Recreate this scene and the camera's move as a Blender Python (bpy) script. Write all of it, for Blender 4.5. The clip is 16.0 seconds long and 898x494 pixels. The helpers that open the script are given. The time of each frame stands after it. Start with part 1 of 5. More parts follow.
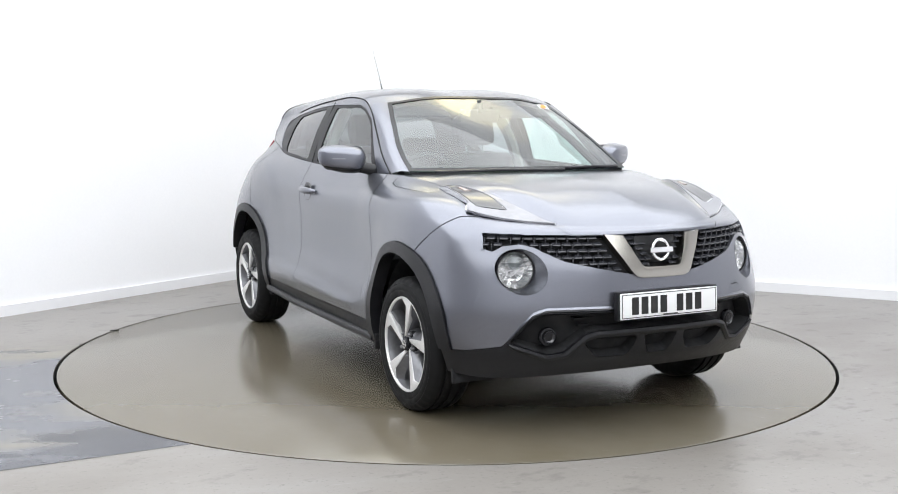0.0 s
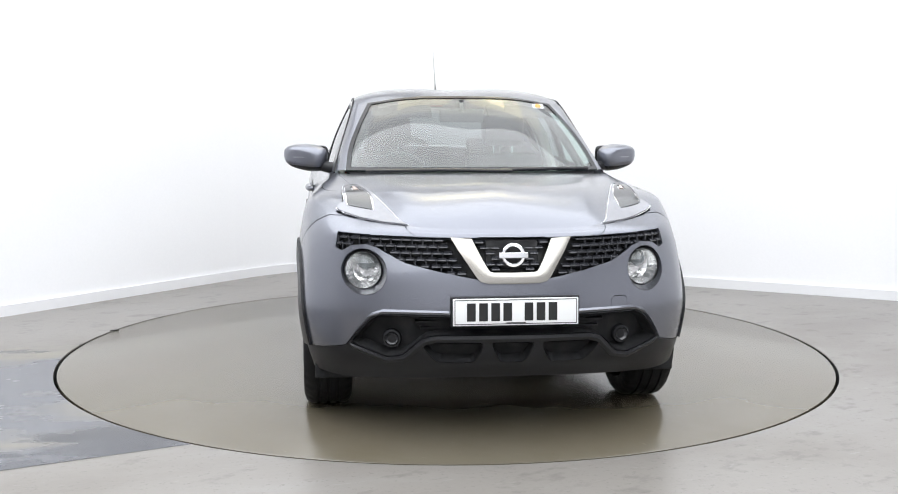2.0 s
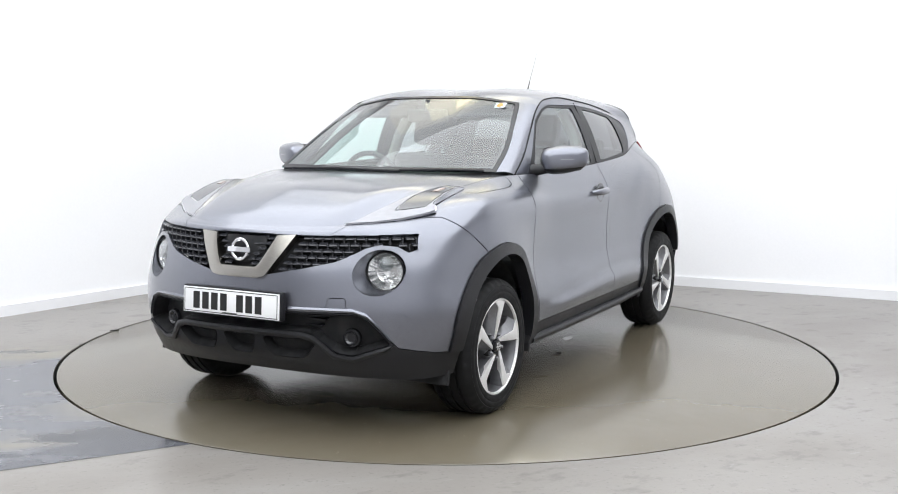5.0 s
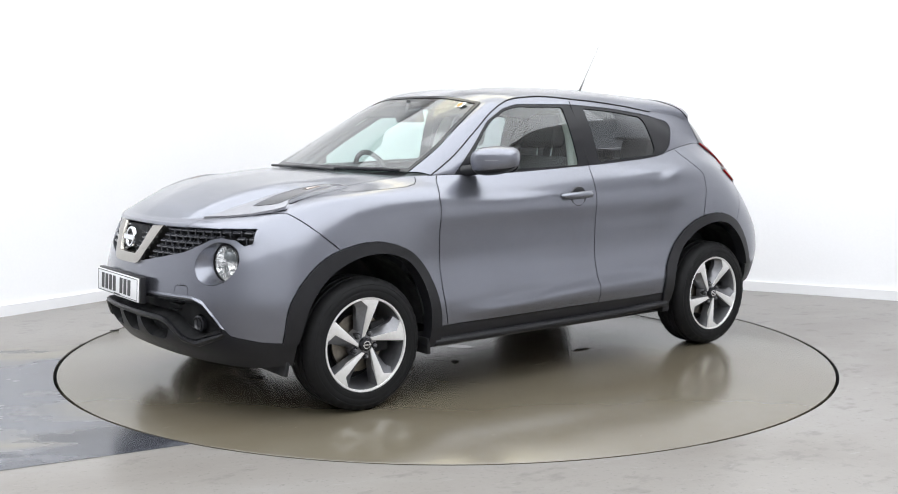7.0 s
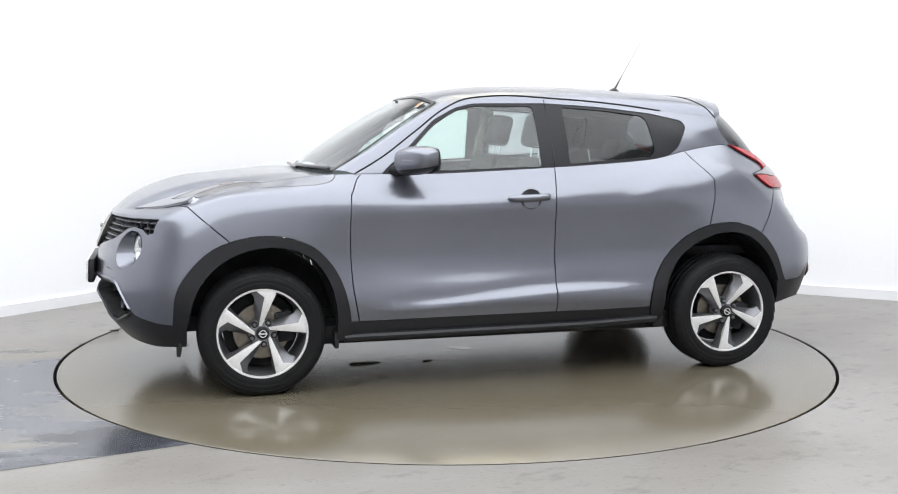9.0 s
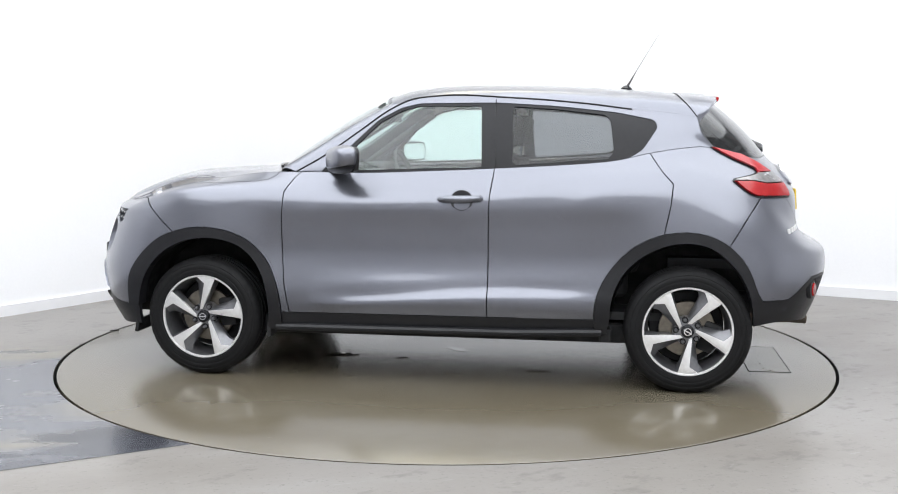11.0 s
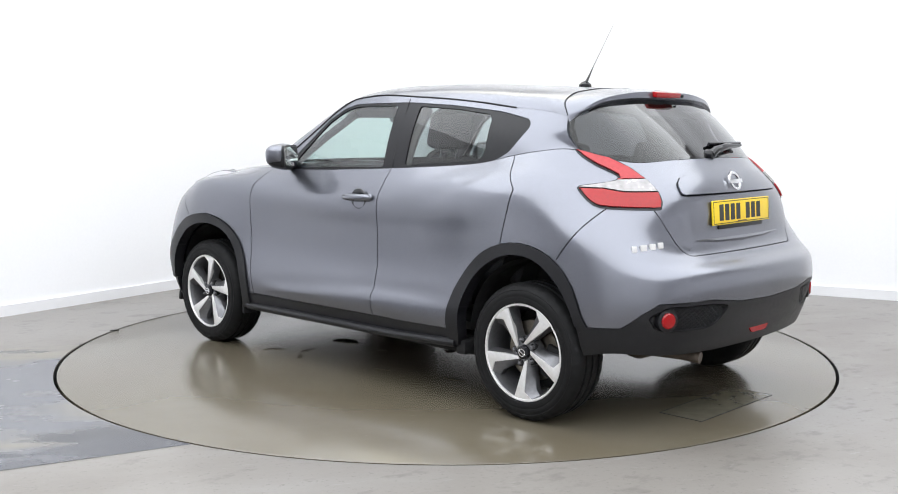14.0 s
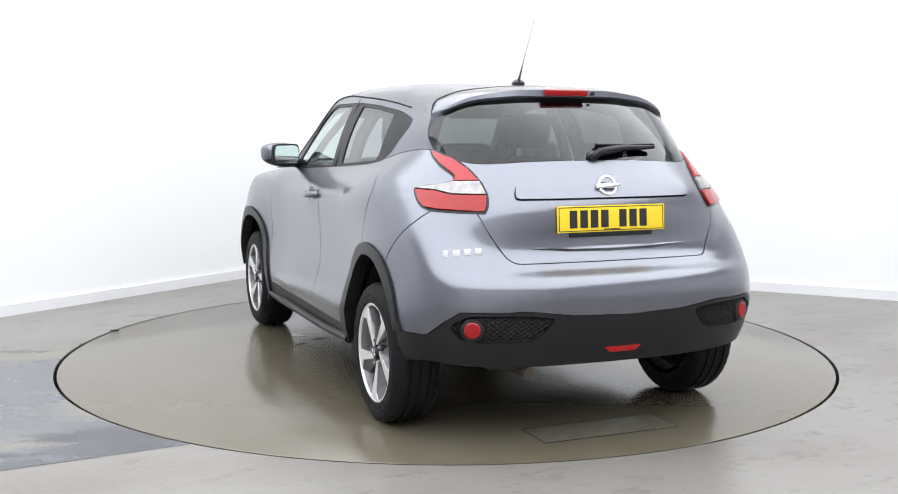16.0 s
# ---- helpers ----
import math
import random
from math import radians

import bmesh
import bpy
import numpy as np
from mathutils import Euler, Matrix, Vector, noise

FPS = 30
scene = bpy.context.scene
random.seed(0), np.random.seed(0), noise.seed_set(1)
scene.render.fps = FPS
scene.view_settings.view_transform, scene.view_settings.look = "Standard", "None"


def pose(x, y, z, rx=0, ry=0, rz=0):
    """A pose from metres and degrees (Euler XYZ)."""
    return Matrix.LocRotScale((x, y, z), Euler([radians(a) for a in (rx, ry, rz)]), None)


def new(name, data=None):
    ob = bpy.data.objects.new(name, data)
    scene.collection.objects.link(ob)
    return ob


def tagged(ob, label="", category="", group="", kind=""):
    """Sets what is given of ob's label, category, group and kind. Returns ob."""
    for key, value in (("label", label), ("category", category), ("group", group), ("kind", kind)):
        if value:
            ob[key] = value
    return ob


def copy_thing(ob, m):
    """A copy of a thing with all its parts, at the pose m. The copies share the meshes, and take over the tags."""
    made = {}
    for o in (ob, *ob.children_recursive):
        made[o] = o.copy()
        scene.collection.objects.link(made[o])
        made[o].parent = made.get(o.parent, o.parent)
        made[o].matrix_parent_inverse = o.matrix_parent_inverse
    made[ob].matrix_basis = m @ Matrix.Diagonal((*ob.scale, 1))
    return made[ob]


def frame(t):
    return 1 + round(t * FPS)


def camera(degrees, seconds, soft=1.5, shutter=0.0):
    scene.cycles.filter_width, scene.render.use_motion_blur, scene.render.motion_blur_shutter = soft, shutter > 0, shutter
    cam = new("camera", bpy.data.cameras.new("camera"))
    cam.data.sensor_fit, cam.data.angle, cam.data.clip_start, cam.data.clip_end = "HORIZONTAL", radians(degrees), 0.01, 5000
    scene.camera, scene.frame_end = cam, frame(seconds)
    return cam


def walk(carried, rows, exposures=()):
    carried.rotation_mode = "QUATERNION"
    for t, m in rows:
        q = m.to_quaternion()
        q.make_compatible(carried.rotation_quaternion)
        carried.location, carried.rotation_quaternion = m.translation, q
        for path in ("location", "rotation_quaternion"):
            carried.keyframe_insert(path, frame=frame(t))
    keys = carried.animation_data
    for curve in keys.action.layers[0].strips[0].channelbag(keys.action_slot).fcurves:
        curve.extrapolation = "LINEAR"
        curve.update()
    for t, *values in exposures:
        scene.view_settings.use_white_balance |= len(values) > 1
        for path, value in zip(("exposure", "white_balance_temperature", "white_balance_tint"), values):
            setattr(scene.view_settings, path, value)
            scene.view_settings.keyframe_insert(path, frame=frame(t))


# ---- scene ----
# ---- camera ----
cam = camera(46.42, 16.0, soft=1.0)
EYE = pose(0, -6.221, 1.3255, 90 - 6.574, -0.12, -0.1075)
walk(cam, [(0.0, EYE), (16.0, EYE)])

# ---- light ----
scene.view_settings.exposure = 0.0
world = bpy.data.worlds.new("world")
scene.world = world
world.use_nodes = True
world.node_tree.nodes["Background"].inputs[0].default_value = (0.9, 0.95, 1.0, 1)
world.node_tree.nodes["Background"].inputs[1].default_value = 0.3


def ceiling_lamp(x, y, sx, sy, power, color=(0.93, 0.965, 1.0), z=3.93):
    """A panel of the studio's overhead lighting, just under the ceiling."""
    d = bpy.data.lights.new("ceiling_panel", "AREA")
    d.shape, d.size, d.size_y, d.energy, d.color = "RECTANGLE", sx, sy, power, color
    ob = new("ceiling_panel", d)
    ob.matrix_world = pose(x, y, z)
    return ob


for lx in (-3.0, 0.0, 3.0):
    for ly in (-6.2, -3.4, -0.6):
        ceiling_lamp(lx, ly, 3.0, 2.8, 84)
ceiling_lamp(0.8, 1.35, 7.2, 1.1, 38)
ceiling_lamp(0.15, 2.4, 4.1, 1.0, 19)
# the yellowish lamp over the far side of the turntable
for sx, sy, lz in ((2.8, 1.1, 3.91), (2.0, 0.7, 3.90), (1.2, 0.4, 3.89)):
    ceiling_lamp(0.2, 1.8, sx, sy, 3.2, (1, 0.86, 0.42), lz)


# ---- materials ----
def mat(name, color, rough=0.5, metal=0.0, coat=0.0, ior=1.5, noise=None, bump=None, coat_rough=0.03, transmission=0.0, alpha=1.0):
    """A procedural surface. noise: (scale, amount) pairs that vary colour and roughness; bump: (scale, strength, distance)."""
    m = bpy.data.materials.new(name)
    m.use_nodes = True
    nt = m.node_tree
    b = nt.nodes["Principled BSDF"]
    b.inputs["Base Color"].default_value = (*color, 1)
    b.inputs["Roughness"].default_value = rough
    b.inputs["Metallic"].default_value = metal
    b.inputs["IOR"].default_value = ior
    b.inputs["Coat Weight"].default_value = coat
    b.inputs["Coat Roughness"].default_value = coat_rough
    b.inputs["Transmission Weight"].default_value = transmission
    b.inputs["Alpha"].default_value = alpha
    co = nt.nodes.new("ShaderNodeTexCoord")
    if noise:
        last = None
        for sc, amount in noise:
            n = nt.nodes.new("ShaderNodeTexNoise")
            n.inputs["Scale"].default_value, n.inputs["Detail"].default_value = sc, 5
            nt.links.new(co.outputs["Object"], n.inputs["Vector"])
            r = nt.nodes.new("ShaderNodeMapRange")
            r.inputs["From Min"].default_value, r.inputs["From Max"].default_value = 0.3, 0.7
            r.inputs["To Min"].default_value, r.inputs["To Max"].default_value = 1 - amount, 1 + amount
            nt.links.new(n.outputs["Fac"], r.inputs["Value"])
            if last is None:
                last = r.outputs[0]
            else:
                mm = nt.nodes.new("ShaderNodeMath")
                mm.operation = "MULTIPLY"
                nt.links.new(last, mm.inputs[0])
                nt.links.new(r.outputs[0], mm.inputs[1])
                last = mm.outputs[0]
        mix = nt.nodes.new("ShaderNodeVectorMath")
        mix.operation = "SCALE"
        mix.inputs[0].default_value = color
        nt.links.new(last, mix.inputs["Scale"])
        nt.links.new(mix.outputs[0], b.inputs["Base Color"])
        rr = nt.nodes.new("ShaderNodeMath")
        rr.operation = "MULTIPLY"
        rr.inputs[1].default_value = rough
        nt.links.new(last, rr.inputs[0])
        nt.links.new(rr.outputs[0], b.inputs["Roughness"])
    if bump:
        n = nt.nodes.new("ShaderNodeTexNoise")
        n.inputs["Scale"].default_value, n.inputs["Detail"].default_value = bump[0], 4
        nt.links.new(co.outputs["Object"], n.inputs["Vector"])
        bp = nt.nodes.new("ShaderNodeBump")
        bp.inputs["Strength"].default_value, bp.inputs["Distance"].default_value = bump[1], bump[2]
        nt.links.new(n.outputs["Fac"], bp.inputs["Height"])
        nt.links.new(bp.outputs[0], b.inputs["Normal"])
    return m


PAINT = mat("gunmetal_paint", (0.174, 0.180, 0.209), 0.29, 0.85, coat=0.75, coat_rough=0.09, noise=[(900, 0.12), (3, 0.02)])
PLASTIC = mat("black_plastic", (0.011, 0.011, 0.013), 0.37, ior=1.40, noise=[(40, 0.1), (600, 0.15)], bump=(900, 0.25, 0.0006))
GLOSS = mat("gloss_black", (0.012, 0.012, 0.014), 0.16, ior=1.4)
SATIN_BLACK = mat("satin_black_frame", (0.01, 0.01, 0.012), 0.36, ior=1.34, noise=[(50, 0.1)])
# near-black for black parts, and for shade in gaps and pits
DARK = mat("dark_cavity", (0.008, 0.008, 0.009), 0.8, noise=[(12, 0.3)])
RUBBER = mat("tyre_rubber", (0.009, 0.009, 0.0095), 0.6, ior=1.27, noise=[(30, 0.2), (300, 0.15)], bump=(500, 0.2, 0.0005))
ALLOY = mat("machined_alloy", (0.80, 0.79, 0.78), 0.36, 0.6, noise=[(60, 0.05)])
GREY_ALLOY = mat("grey_alloy", (0.2, 0.2, 0.21), 0.4, 0.8, noise=[(60, 0.1)])
STEEL = mat("brake_steel", (0.2, 0.18, 0.15), 0.35, 1.0, noise=[(40, 0.2)])
CHROME = mat("chrome", (0.85, 0.85, 0.86), 0.08, 1.0)
SATIN = mat("satin_chrome", (0.42, 0.40, 0.365), 0.24, 1.0)
PLATE_W = mat("white_plate", (0.82, 0.82, 0.82), 0.35, noise=[(20, 0.02)])
PLATE_Y = mat("yellow_plate", (0.85, 0.60, 0.02), 0.35, noise=[(20, 0.02)])
INK = mat("plate_black", (0.012, 0.012, 0.012), 0.4)
RED = mat("red_lens", (0.31, 0.002, 0.004), 0.22, ior=1.4, coat=0.3, noise=[(80, 0.1)])
PINK = mat("pale_red_lens", (0.36, 0.018, 0.024), 0.2, ior=1.4, coat=0.3, noise=[(80, 0.1)])
CLEAR_LENS = mat("clear_lens_backing", (0.24, 0.24, 0.26), 0.34, 0.25, coat=0.3, noise=[(25, 0.1)], bump=(40, 0.15, 0.003))
SMOKE = mat("smoked_lens", (0.03, 0.03, 0.034), 0.18, 0.1, coat=0.6, noise=[(30, 0.3)])
TAIL_CLEAR = mat("tail_clear_lens", (0.26, 0.25, 0.25), 0.22, 0.6, coat=0.5, noise=[(30, 0.35)], bump=(45, 0.35, 0.004))
ORANGE = mat("amber_lens", (0.5, 0.42, 0.38), 0.25, 0.3, coat=0.5)
CLOTH = mat("seat_cloth", (0.03, 0.03, 0.033), 0.9, noise=[(200, 0.2), (8, 0.1)], bump=(400, 0.3, 0.001))
DASH = mat("dash_plastic", (0.028, 0.029, 0.031), 0.6, noise=[(60, 0.1)], bump=(500, 0.2, 0.0006))
TRIM = mat("pale_trim_cloth", (0.42, 0.41, 0.38), 0.9, noise=[(90, 0.08)])
RUST = mat("exhaust_steel", (0.10, 0.08, 0.065), 0.5, 0.7, noise=[(30, 0.3)])
MESH = mat("honeycomb_plastic", (0.014, 0.014, 0.015), 0.45, bump=(60, 0.9, 0.01))
AERIAL = mat("aerial_coating", (0.06, 0.06, 0.06), 0.4)
WHITE = mat("white_print", (0.8, 0.8, 0.8), 0.5)
STICKER = mat("orange_sticker", (0.75, 0.25, 0.06), 0.5)


def glass(name, tint, amount, gloss=0.10):
    """Thin automotive glass: a tinted see-through sheet with a mirror gloss."""
    m = bpy.data.materials.new(name)
    m.use_nodes = True
    nt = m.node_tree
    nt.nodes.remove(nt.nodes["Principled BSDF"])
    out = nt.nodes["Material Output"]
    tr = nt.nodes.new("ShaderNodeBsdfTransparent")
    tr.inputs[0].default_value = (*[c * amount for c in tint], 1)
    gl = nt.nodes.new("ShaderNodeBsdfGlossy")
    gl.inputs["Color"].default_value = (1, 1, 1, 1)
    gl.inputs["Roughness"].default_value = 0.03
    # gloss that grows towards grazing angles, alike on both sides of the sheet
    lw = nt.nodes.new("ShaderNodeLayerWeight")
    pw = nt.nodes.new("ShaderNodeMath")
    pw.operation, pw.inputs[1].default_value = "POWER", 3.2
    ad = nt.nodes.new("ShaderNodeMath")
    ad.operation, ad.inputs[1].default_value, ad.inputs[2].default_value = "MULTIPLY_ADD", 0.85, gloss
    nt.links.new(lw.outputs["Facing"], pw.inputs[0])
    nt.links.new(pw.outputs[0], ad.inputs[0])
    mx = nt.nodes.new("ShaderNodeMixShader")
    nt.links.new(ad.outputs[0], mx.inputs[0])
    nt.links.new(tr.outputs[0], mx.inputs[1])
    nt.links.new(gl.outputs[0], mx.inputs[2])
    nt.links.new(mx.outputs[0], out.inputs[0])
    return m


GLASS = glass("windscreen_glass", (0.84, 0.985, 0.95), 0.88, 0.07)
PRIVACY = glass("privacy_glass", (0.90, 0.94, 0.97), 0.5, 0.04)
REAR_GLASS = glass("rear_screen_glass", (0.90, 0.93, 0.97), 0.17, 0.035)
LENS = glass("lamp_cover_glass", (1, 1, 1), 0.95, 0.04)


# ---- mesh helpers ----
def link_mesh(name, bm, material, parent=None, label="", smooth=True, sharp=35):
    """Links a bmesh as one mesh object."""
    bmesh.ops.recalc_face_normals(bm, faces=bm.faces)
    return link_raw(name, bm, material, parent, label, smooth, sharp)


def link_raw(name, bm, material, parent=None, label="", smooth=True, sharp=35):
    me = bpy.data.meshes.new(name)
    if smooth:
        lim = radians(sharp)
        for f in bm.faces:
            f.smooth = True
        for e in bm.edges:
            if len(e.link_faces) == 2 and e.calc_face_angle(0) > lim:
                e.smooth = False
    bm.to_mesh(me)
    bm.free()
    me.materials.append(material)
    ob = new(name, me)
    if parent is not None:
        ob.parent = parent
    if label:
        ob["label"] = label
    return ob


part = link_mesh


def box(sx, sy, sz, m=None, bevel=0.0, seg=2):
    bm = bmesh.new()
    bmesh.ops.create_cube(bm, size=1, matrix=Matrix.Diagonal((sx, sy, sz, 1)))
    if bevel:
        bmesh.ops.bevel(bm, geom=bm.edges[:], offset=bevel, segments=seg, profile=0.6, affect="EDGES")
    if m is not None:
        bmesh.ops.transform(bm, matrix=m, verts=bm.verts)
    return bm


def join(*bms):
    """Adds bmeshes into the first."""
    base = bms[0]
    for b in bms[1:]:
        vs = [base.verts.new(v.co) for v in b.verts]
        b.verts.index_update()
        for f in b.faces:
            try:
                base.faces.new([vs[v.index] for v in f.verts])
            except ValueError:
                pass
        b.free()
    return base


def lathe(profile, n=64, axis="y", m=None):
    """Turns (radius, along) pairs round an axis."""
    bm = bmesh.new()
    rings = []
    for r, a in profile:
        ring = []
        for i in range(n):
            t = 2 * math.pi * i / n
            p = {"y": (r * math.cos(t), a, r * math.sin(t)), "x": (a, r * math.cos(t), r * math.sin(t)), "z": (r * math.cos(t), r * math.sin(t), a)}[axis]
            ring.append(bm.verts.new(p))
        rings.append(ring)
    for a, b in zip(rings, rings[1:]):
        for i in range(n):
            bm.faces.new((a[i], a[(i + 1) % n], b[(i + 1) % n], b[i]))
    bmesh.ops.remove_doubles(bm, verts=bm.verts, dist=1e-5)
    if m is not None:
        bmesh.ops.transform(bm, matrix=m, verts=bm.verts)
    return bm


def prism(outline, depth, m=None, bevel=0.0):
    """An outline in the xy plane, made depth thick along z."""
    bm = bmesh.new()
    vs = [bm.verts.new((x, y, 0)) for x, y in outline]
    f = bm.faces.new(vs)
    r = bmesh.ops.extrude_face_region(bm, geom=[f])
    bmesh.ops.translate(bm, verts=[v for v in r["geom"] if isinstance(v, bmesh.types.BMVert)], vec=(0, 0, depth))
    if bevel:
        bmesh.ops.bevel(bm, geom=bm.edges[:], offset=bevel, segments=2, profile=0.6, affect="EDGES")
    if m is not None:
        bmesh.ops.transform(bm, matrix=m, verts=bm.verts)
    return bm


def tube(points, radius, n=10, closed=False):
    """A round bar along points."""
    pts = [Vector(p) for p in points]
    bm = bmesh.new()
    rings = []
    for i, p in enumerate(pts):
        a = pts[i - 1] if i or closed else pts[0]
        b = pts[(i + 1) % len(pts)] if i < len(pts) - 1 or closed else pts[-1]
        d = (b - a).normalized()
        u = d.orthogonal().normalized() if not rings else (u - d * u.dot(d)).normalized()
        w = d.cross(u)
        r = radius[i] if isinstance(radius, (list, tuple)) else radius
        rings.append([bm.verts.new(p + (u * math.cos(2 * math.pi * k / n) + w * math.sin(2 * math.pi * k / n)) * r) for k in range(n)])
    pairs = list(zip(rings, rings[1:])) + ([(rings[-1], rings[0])] if closed else [])
    for a, b in pairs:
        for k in range(n):
            bm.faces.new((a[k], a[(k + 1) % n], b[(k + 1) % n], b[k]))
    if not closed:
        bm.faces.new(rings[0][::-1])
        bm.faces.new(rings[-1])
    return bm


def hermite(keys, ss):
    """A smooth curve through keys (s, x, y, z), taken at the values ss."""
    k = np.array(keys, float)
    s, p = k[:, 0], k[:, 1:]
    d = np.empty_like(p)
    d[1:-1] = (p[2:] - p[:-2]) / (s[2:] - s[:-2])[:, None]
    h = np.diff(s)
    sl = np.diff(p, axis=0) / h[:, None]
    d[1:-1] = (sl[:-1] * h[1:, None] + sl[1:] * h[:-1, None]) / (h[1:] + h[:-1])[:, None]
    d[0], d[-1] = sl[0], sl[-1]
    ss = np.atleast_1d(np.asarray(ss, float))
    i = np.clip(np.searchsorted(s, ss, side="right") - 1, 0, len(s) - 2)
    t = ((ss - s[i]) / h[i])[:, None]
    hh = h[i][:, None]
    return (2 * t**3 - 3 * t**2 + 1) * p[i] + (t**3 - 2 * t**2 + t) * hh * d[i] + (-2 * t**3 + 3 * t**2) * p[i + 1] + (t**3 - t**2) * hh * d[i + 1]


def curve(points, n):
    """n + 1 points along a smooth curve through points, evenly by length."""
    p = np.array(points, float)
    p = p[np.r_[True, np.linalg.norm(np.diff(p, axis=0), axis=1) > 1e-6]]
    s = np.r_[0, np.cumsum(np.linalg.norm(np.diff(p, axis=0), axis=1))]
    return hermite(np.c_[s, p], np.linspace(0, s[-1], n + 1))


def coons(bottom, top, start, end, bulge=(0, 0, 0)):
    """A patch between four curves: bottom and top run alike, start and end join them. bulge pushes its middle."""
    nu, nv = len(bottom), len(start)
    u, v = np.linspace(0, 1, nu)[None, :, None], np.linspace(0, 1, nv)[:, None, None]
    b, t, s, e = bottom[None], top[None], start[:, None], end[:, None]
    g = (1 - v) * b + v * t + (1 - u) * s + u * e
    g = g - ((1 - u) * (1 - v) * b[:, :1] + u * (1 - v) * b[:, -1:] + (1 - u) * v * t[:, :1] + u * v * t[:, -1:])
    return g + 16 * u * (1 - u) * v * (1 - v) * np.array(bulge)


def grid_bm(g, mirror=False):
    """A bmesh from a grid of points; mirror joins its reflection over y = 0."""
    bm = bmesh.new()
    for sgn in (1, -1) if mirror else (1,):
        vs = [[bm.verts.new((p[0], sgn * p[1], p[2])) for p in row] for row in g]
        for a, b in zip(vs, vs[1:]):
            for i in range(len(a) - 1):
                q = (a[i], a[i + 1], b[i + 1], b[i])
                bm.faces.new(q if sgn > 0 else q[::-1])
    bmesh.ops.remove_doubles(bm, verts=bm.verts, dist=2e-5)
    return bm


def orient(bm, centre=(0, 0, 0.75)):
    """Turns all faces away from a point within the car."""
    bm.normal_update()
    c = Vector(centre)
    n = sum(1 if f.normal.dot(f.calc_center_median() - c) > 0 else -1 for f in bm.faces)
    if n < 0:
        bmesh.ops.reverse_faces(bm, faces=bm.faces)
    bm.normal_update()


def inside(poly, x, y):
    p = np.asarray(poly)
    x0, y0 = p[:, 0], p[:, 1]
    x1, y1 = np.roll(x0, -1), np.roll(y0, -1)
    c = (y0 > y) != (y1 > y)
    with np.errstate(divide="ignore", invalid="ignore"):
        xi = (x1 - x0) * (y - y0) / (y1 - y0) + x0
    return bool((c & (x < xi)).sum() % 2)


def rounded(points, n=40):
    """A closed smooth outline of n points through a few."""
    p = np.array(list(points) + [points[0]], float)
    s = np.r_[0, np.cumsum(np.linalg.norm(np.diff(p, axis=0), axis=1))]
    ext = np.r_[p[-3:-1], p, p[1:3]]
    es = np.r_[s[-3:-1] - s[-1], s, s[1:3] + s[-1]]
    q = hermite(np.c_[es, ext, 0 * es], np.linspace(0, s[-1], n + 1)[:-1])
    return [tuple(a[:2]) for a in q]


def corners(points, r=0.02, n=4):
    """A closed outline with straight sides and corners of radius about r."""
    out = []
    m = len(points)
    for i in range(m):
        a, b, c = (Vector(points[j % m]) for j in (i - 1, i, i + 1))
        rr = min(r, (a - b).length * 0.45, (c - b).length * 0.45)
        p, q = b + (a - b).normalized() * rr, b + (c - b).normalized() * rr
        for k in range(n + 1):
            t = k / n
            out.append(tuple((1 - t) ** 2 * p + 2 * t * (1 - t) * b + t * t * q))
    return out


AXES = {"y": (0, 2), "x": (1, 2), "z": (0, 1)}


